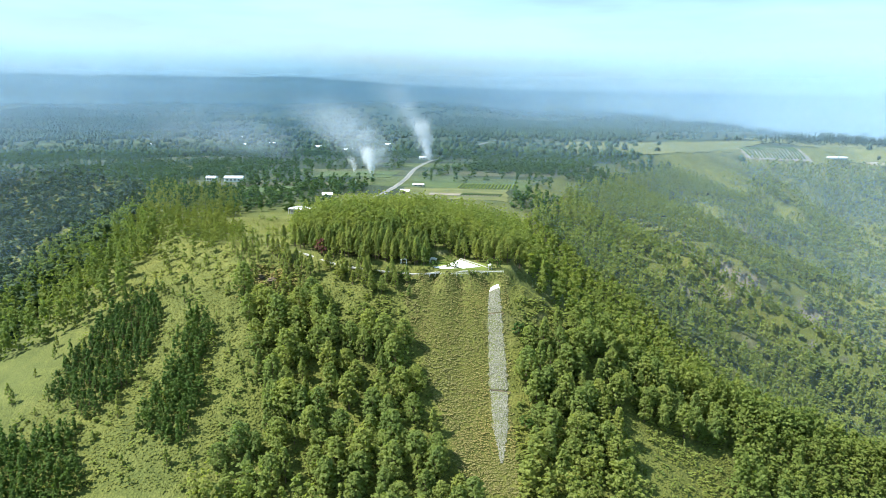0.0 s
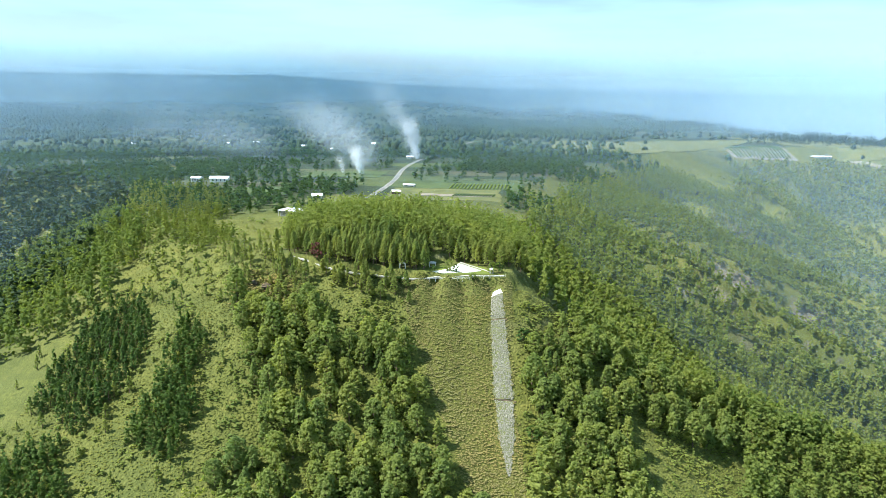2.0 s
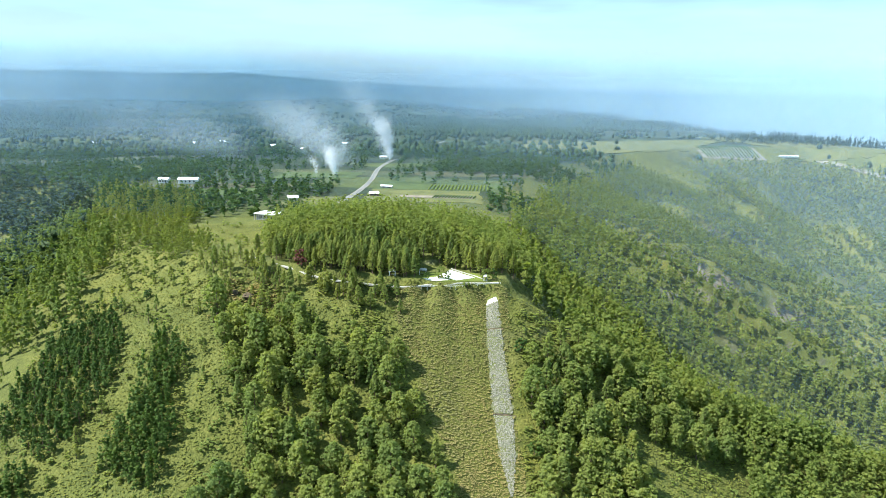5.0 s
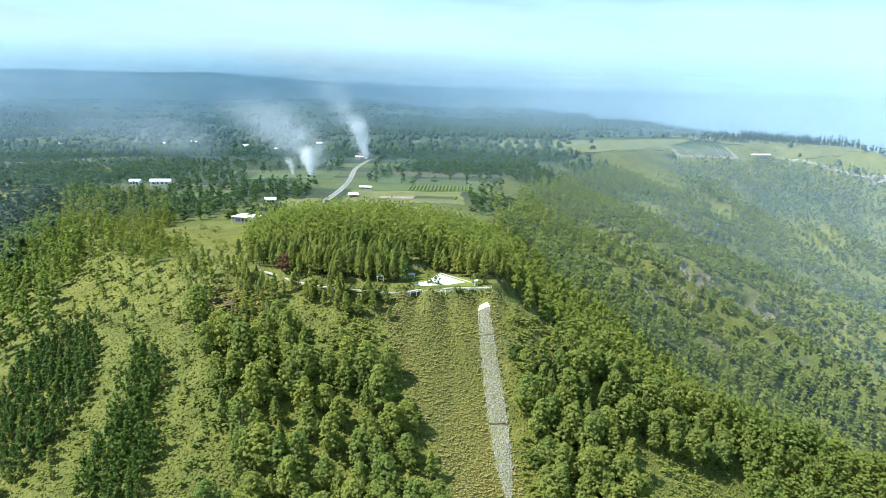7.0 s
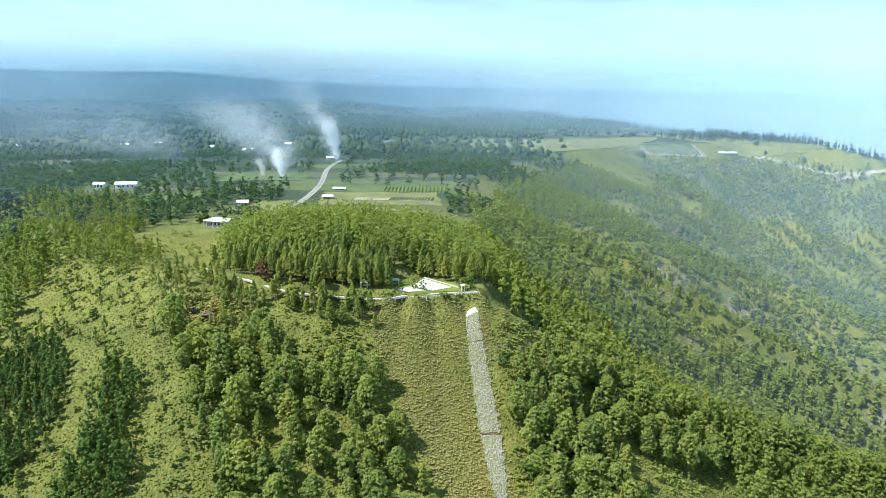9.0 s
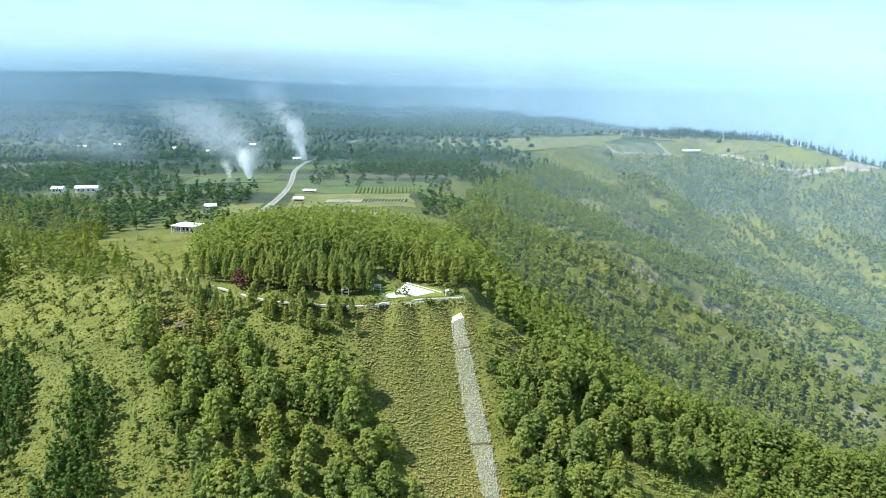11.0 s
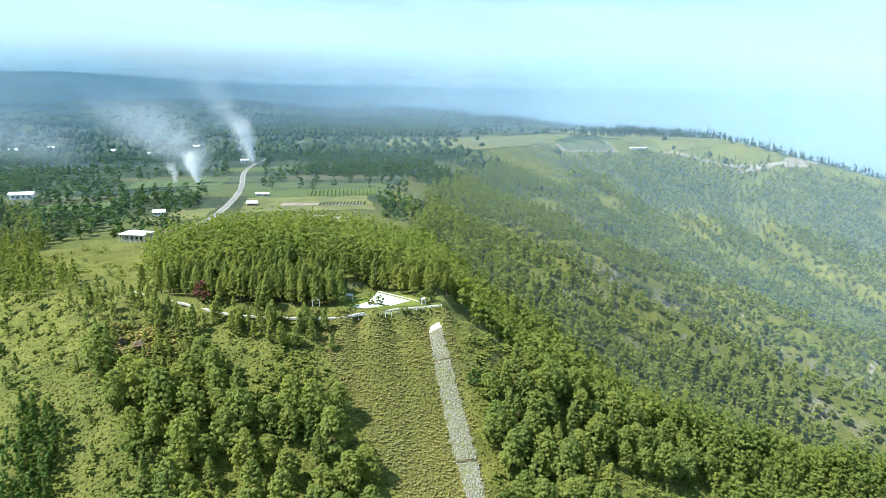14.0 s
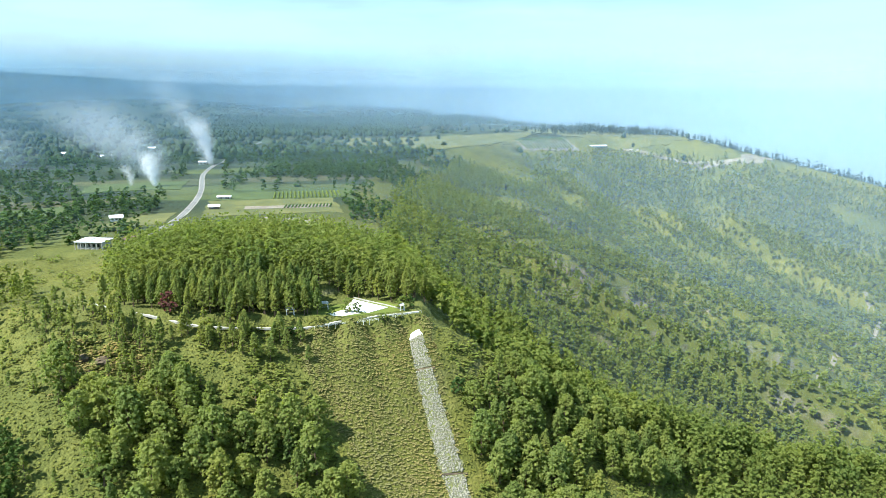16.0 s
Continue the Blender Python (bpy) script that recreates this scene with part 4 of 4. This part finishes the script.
dry = scatter(700, -122, -90, -22, -1, lambda x, y: bell(x, y, -106, -10, 12, 8), 1.2, 67)
woods("brown_brush", dry, rng.uniform(0.8, 1.8, len(dry)), rng.uniform(0.7, 1.3, len(dry)), M_DRY, "dry brown brush round the rock outcrop", 8, 5, 0.2, 68, "round", 0.0, "shrubs")

# farmland behind the hill
ROAD = [(-118, 195), (-108, 226), (-99, 295), (-95, 419), (-101, 599), (-94, 720), (-84, 760), (-78, 830), (-70, 1000), (-20, 1250)]
ribbon("verge", ROAD, 5.0, M_ROAD, 0.25, "pale gravel verge of the country road", "road", 8, 0.6, 3, ragged_edge=0.15)
ribbon("road", ROAD, 3.2, M_ASPH, 0.4, "narrow worn asphalt country road", "road", 8, 0.5, 3)
patch("pasture", [(-87, 262), (10, 268), (12, 345), (-85, 350)], M_FIELD, 0.2, "yellow-green pasture beside the road", "field", cells=20, wob=3.0)
patch("ploughed_plot", [(-62, 238), (-20, 202), (-12, 232), (-45, 250)], M_SOIL, 0.25, "bare grey-brown ploughed plot", "field", wob=3.0)
patch("fallow_strip", [(-60, 292), (2, 290), (4, 306), (-58, 308)], M_SOIL, 0.35, "dry fallow strip in the pasture", "field", wob=3.0)
patch("crop_field", [(-85, 352), (30, 345), (40, 420), (-85, 430)], M_CROP, 0.2, "low green crop field", "field", cells=20, wob=3.0)
patch("bright_field", [(-420, 560), (-330, 560), (-330, 640), (-430, 640)], M_FIELD, 0.3, "bright green field among the woods", "field", wob=3.0)
patch("bright_field", [(-250, 300), (-190, 300), (-180, 350), (-240, 350)], M_CROP, 0.3, "green field between hedges", "field", wob=3.0)
patch("bright_field", [(-200, 440), (-115, 440), (-112, 520), (-200, 520)], M_CROP, 0.3, "green field beside the road", "field", wob=3.0)
patch("verge_field", [(-150, 235), (-112, 238), (-104, 290), (-128, 290)], M_FIELD, 0.2, "light grassy bank beside the road", "field", wob=3.0)


def crop_rows(name, x0, y0, dx, dy, n, length, ang, w, h, mat, label):
    vs_, fs_ = [], []
    for k in range(n):
        cx, cy = x0 + dx * k, y0 + dy * k
        for s in range(10):
            u0, u1 = length * s / 10, length * (s + 0.92) / 10
            q = [(cx + u * math.cos(ang) + sgn * w * -math.sin(ang), cy + u * math.sin(ang) + sgn * w * math.cos(ang)) for u in (u0, u1) for sgn in (-1, 1)]
            q = [q[0], q[2], q[3], q[1]]
            zg = [float(ground_z(a, b)) for a, b in q]
            fs_.append(cube_f + 8 * len(vs_))
            vs_.append(np.array([(a, b, z - 0.2) for (a, b), z in zip(q, zg)] + [(a * .8 + cx * 0 + .2 * np.mean([t[0] for t in q]), b * .8 + .2 * np.mean([t[1] for t in q]), z + h) for (a, b), z in zip(q, zg)]))
    ob = new(name, mesh_from(name, np.concatenate(vs_), np.concatenate(fs_), mat))
    return tagged(ob, label, "crop", kind="stuff")


crop_rows("crop_row", -30, 292, 2.6, 0.0, 14, 15, 1.4, 0.55, 1.1, M_DARK, "rows of dark crop plants on the fallow strip")
crop_rows("crop_row", -35, 352, 3.4, 0.0, 17, 40, 1.5, 0.7, 1.2, M_MIX, "rows of green crop plants")
crop_rows("crop_row", 500, 1140, 7.4, 2.6, 17, 42, 1.9, 1.7, 2.2, M_DARK, "rows of dark crop plants near the crest")
patch("crest_field", [(300, 1010), (500, 1135), (640, 1185), (470, 1215)], M_FIELD, 0.4, "pale yellow-green field on the crest", "field", wob=3.0)
patch("crest_meadow", [(120, 800), (470, 1150), (660, 1450), (150, 1350)], M_FIELD, 1.2, "light grassy tableland near the valley edge", "field", cells=24, thick=3, wob=12.0)
patch("crest_meadow", [(640, 1260), (860, 1130), (900, 1700), (640, 1800)], M_FIELD, 1.2, "light grassy tableland near the crest", "field", cells=24, thick=3, wob=12.0)
patch("row_bed", [(488, 1132), (636, 1182), (612, 1226), (474, 1178)], M_SAND, 0.7, "pale mulched bed of the crop rows", "field", wob=3.0)


def house(name, x, y, ang, w, d, h, roof_h, label, flat=False, wall_mat=None, roof_mat=None, windows=3):
    root = new(name)
    root.matrix_basis = pose(x, y, float(ground_z(x, y)), 0, 0, ang)
    tagged(root, label, "building")
    wm, rm = wall_mat or M_WHITE, roof_mat or M_TIN
    part("wall", boxed(-w / 2, w / 2, -d / 2, d / 2, -1.0, h), wm, root)
    if flat:
        part("roof", boxed(-w / 2 - 1.0, w / 2 + 1.0, -d / 2 - 1.4, d / 2 + 1.0, h + .01, h + 0.45), rm, root)
        part("roof", boxed(-w / 2 + 1.5, -w / 2 + 6, -1, d / 2, h + .46, h + 0.95), rm, root)
        for k in range(6):
            px = -w / 2 - .6 + (w + 1.2) * k / 5
            part("column", boxed(px - .17, px + .17, -d / 2 - 1.2, -d / 2 - .86, -1.0, h), M_CONC, root)
    else:
        bm = bmesh.new()
        o = 0.7
        a = [bm.verts.new(q) for q in ((-w / 2 - o, -d / 2 - o, h - .1), (w / 2 + o, -d / 2 - o, h - .1), (w / 2 + o, d / 2 + o, h - .1), (-w / 2 - o, d / 2 + o, h - .1), (-w / 2 - o, 0, h + roof_h), (w / 2 + o, 0, h + roof_h))]
        for f in ((0, 1, 5, 4), (1, 2, 5), (2, 3, 4, 5), (3, 0, 4), (3, 2, 1, 0)):
            bm.faces.new([a[k] for k in f])
        part("roof", bm, rm, root)
    for side in (-1, 1):
        for k in range(windows):
            px = -w / 2 + w * (k + 0.75) / (windows + 0.5)
            f = part("window", boxed(px - .8, px + .8, side * d / 2 - .07, side * d / 2 + .07, h * .32, h * .8), M_CONC, root)
            part("pane", boxed(px - .66, px + .66, side * d / 2 - .1, side * d / 2 + .1, h * .37, h * .75), M_GLASS, f)
    part("door", boxed(w / 2 - 1.9, w / 2 - .9, -d / 2 - .06, -d / 2 + .05, 0, 2.1), M_RUST, root)
    return root


house("villa", -139, 172, -20, 14, 9.5, 4.0, 0, "long single-storey house with a flat white roof", True, M_CONC, M_TIN, 5)
house("cottage", -141, 262, 10, 7.5, 5.5, 2.6, 1.5, "small white cottage with a bright metal roof")
house("farm_hut", -80, 302, -5, 7, 4.5, 2.2, 1.5, "farm hut with a brown and white pitched roof", False, M_RUST, M_WHITE, 2)
house("shed", -74, 362, -12, 10, 4.5, 2.0, 1.0, "low field shed with a pale metal roof", False, M_CONC, M_TIN, 2)
house("annex", -122, 182, 0, 6, 5, 2.6, 1.3, "brown-roofed annex beside the house", False, M_CONC, M_RUST, 2)
house("barn", -272, 403, 5, 18, 9, 4.2, 1.8, "large white barn with a bright metal roof", False, M_WHITE, M_TIN, 4)
house("barn", -298, 408, 0, 9, 8, 4.0, 1.6, "smaller white barn with a bright metal roof", False, M_WHITE, M_TIN, 3)
house("barn", -108, 745, 0, 10, 6, 3.0, 1.4, "pale farm building near the road", False, M_WHITE, M_TIN, 2)
house("greenhouse", 690, 1216, 6, 46, 9, 2.6, 1.5, "long white-roofed greenhouse on the crest", False, M_WHITE, M_TIN, 6)
for k, (x, y, a) in enumerate(((-520, 1150, 4), (-470, 1180, -8), (-250, 900, 0), (-640, 1500, 5), (-330, 1020, 12), (-760, 1250, 3), (-200, 1040, -6))):
    house("farmhouse", x, y, a, 14 + 2 * (k % 3), 8, 3.2, 1.9, "distant farmhouse with a pale metal roof", False, M_WHITE, M_TIN, 3)

CREST_ROAD = [(735, 1215), (775, 1165), (815, 1105), (849, 1068), (895, 1045), (942, 1030), (985, 1020)]
ribbon("crest_road", CREST_ROAD, 9, M_SAND, 0.8, "pale earth road along the crest", "road", 8, 1.0, 3, ragged_edge=0.2)
patch("cleared_terrace", [(832, 1052), (900, 1030), (890, 1052), (845, 1078)], M_SAND, 0.9, "bare cleared terrace beside the crest road", "terrace")
patch("cleared_terrace", [(915, 1022), (960, 1012), (962, 1040), (930, 1046)], M_SAND, 0.9, "bright bare earth on the crest", "terrace")
ribbon("stream", [(395, 218), (440, 262), (483, 300), (540, 338), (578, 368), (640, 410), (700, 470), (777, 517), (830, 600)], 5, M_SAND, 0.5, "pale dry stream bed in the valley", "stream", 6, 0.7, 3, ragged_edge=0.3)
patch("lake", [(2300, 1900), (4300, 1900), (4300, 4300), (2300, 4300)], M_WATER, 0, "pale still lake below the hills", "water", cells=2, level=-352, thick=1)
patch("lake_shore", [(1900, 2100), (2900, 2100), (2500, 2900), (1800, 2800)], M_CROP, 0.0, "flat green shore of the lake", "field", cells=10, level=-350, thick=1)

# ---- haze sheets and smoke ----
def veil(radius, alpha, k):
    """A wavering see-through sheet round the hill, added to stand in for haze."""
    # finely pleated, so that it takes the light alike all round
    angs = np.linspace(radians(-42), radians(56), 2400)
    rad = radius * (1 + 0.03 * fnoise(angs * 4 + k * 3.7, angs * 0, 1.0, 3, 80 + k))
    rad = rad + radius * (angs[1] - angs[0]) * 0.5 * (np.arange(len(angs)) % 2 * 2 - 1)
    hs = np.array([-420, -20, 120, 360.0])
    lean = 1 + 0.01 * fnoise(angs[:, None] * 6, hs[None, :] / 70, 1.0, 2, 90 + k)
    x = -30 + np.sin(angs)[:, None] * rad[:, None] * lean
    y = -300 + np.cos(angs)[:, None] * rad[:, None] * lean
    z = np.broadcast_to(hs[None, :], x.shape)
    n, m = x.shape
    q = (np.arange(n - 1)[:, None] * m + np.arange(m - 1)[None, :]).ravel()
    mat = haze_material("haze_sheet", tuple(c * (1 + 0.25 * smooth(1800, 3900, radius)) for c in HAZE_COL), alpha, 0.004, 60, 110 + radius * 0.06, 0.12)
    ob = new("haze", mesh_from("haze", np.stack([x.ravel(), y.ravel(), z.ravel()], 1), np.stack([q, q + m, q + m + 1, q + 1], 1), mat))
    tagged(ob, "translucent blue sheets added to stand in for haze", "haze", kind="stuff")


# blue tint of the added sheets; each one pales the land behind it
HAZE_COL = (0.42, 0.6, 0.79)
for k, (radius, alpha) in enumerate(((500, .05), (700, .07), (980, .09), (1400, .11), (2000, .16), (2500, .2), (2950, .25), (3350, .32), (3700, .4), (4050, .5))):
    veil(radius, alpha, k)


def smoke(x, y, rise, drift, r0, r1, n, seed, alpha, label, col=(0.9, 0.93, 0.96)):
    """A plume of overlapping soft puffs that leans with the wind."""
    rr = np.random.default_rng(seed)
    root = new("smoke_plume")
    z0 = float(ground_z(x, y))
    root.location = (x, y, z0)
    tagged(root, label, "smoke")
    vs_, fs_, off = [], [], 0
    for k in range(n):
        t = (k + 0.5) / n
        r = (r0 + (r1 - r0) * t ** 0.8) * rr.uniform(0.7, 1.25)
        bm = bmesh.new()
        bmesh.ops.create_icosphere(bm, subdivisions=2, radius=r)
        shift = Vector(rr.uniform(0, 50, 3))
        spread = (r0 + (r1 - r0) * t) * 0.5
        c = Vector((drift[0] * t ** 1.3 + rr.normal(0, spread), drift[1] * t ** 1.3 + rr.normal(0, spread), r0 * 0.5 + rise * t))
        for v in bm.verts:
            v.co = v.co * (1 + 0.5 * noise.fractal(v.co * (1.3 / r) + shift, 0.8, 2.0, 4)) + c
        bm.verts.ensure_lookup_table()
        bm.verts.index_update()
        vs_.append(np.array([v.co for v in bm.verts]))
        fs_.append(np.array([[v.index for v in f.verts] for f in bm.faces]) + off)
        off += len(bm.verts)
        bm.free()
    ob = new("puffs", mesh_from("puffs", np.concatenate(vs_), np.concatenate(fs_), haze_material("smoke", col, alpha, 0.06, z0 + rise * 0.15, z0 + rise * 1.1, 0.75), True))
    ob.parent = root


smoke(-97, 735, 62, (-16, 10), 1.8, 9, 170, 101, 0.1, "white smoke plume rising beside the road")
smoke(-100, 742, 120, (-70, 20), 6, 20, 70, 106, 0.03, "thin upper smoke drifting from the plume", (0.7, 0.78, 0.86))
smoke(-137, 470, 34, (-10, 4), 1.8, 7.0, 100, 102, 0.08, "white smoke rising from a field fire")
smoke(-160, 485, 22, (-6, 4), 1.2, 4.5, 50, 104, 0.055, "thin white smoke rising behind trees")
smoke(-330, 760, 80, (-240, 90), 24, 62, 40, 105, 0.018, "faint blue smoke drifting over the woods", (0.5, 0.6, 0.72))
smoke(-150, 600, 95, (-120, 60), 12, 38, 90, 103, 0.02, "wide thin drift of smoke over the fields", (0.66, 0.75, 0.84))
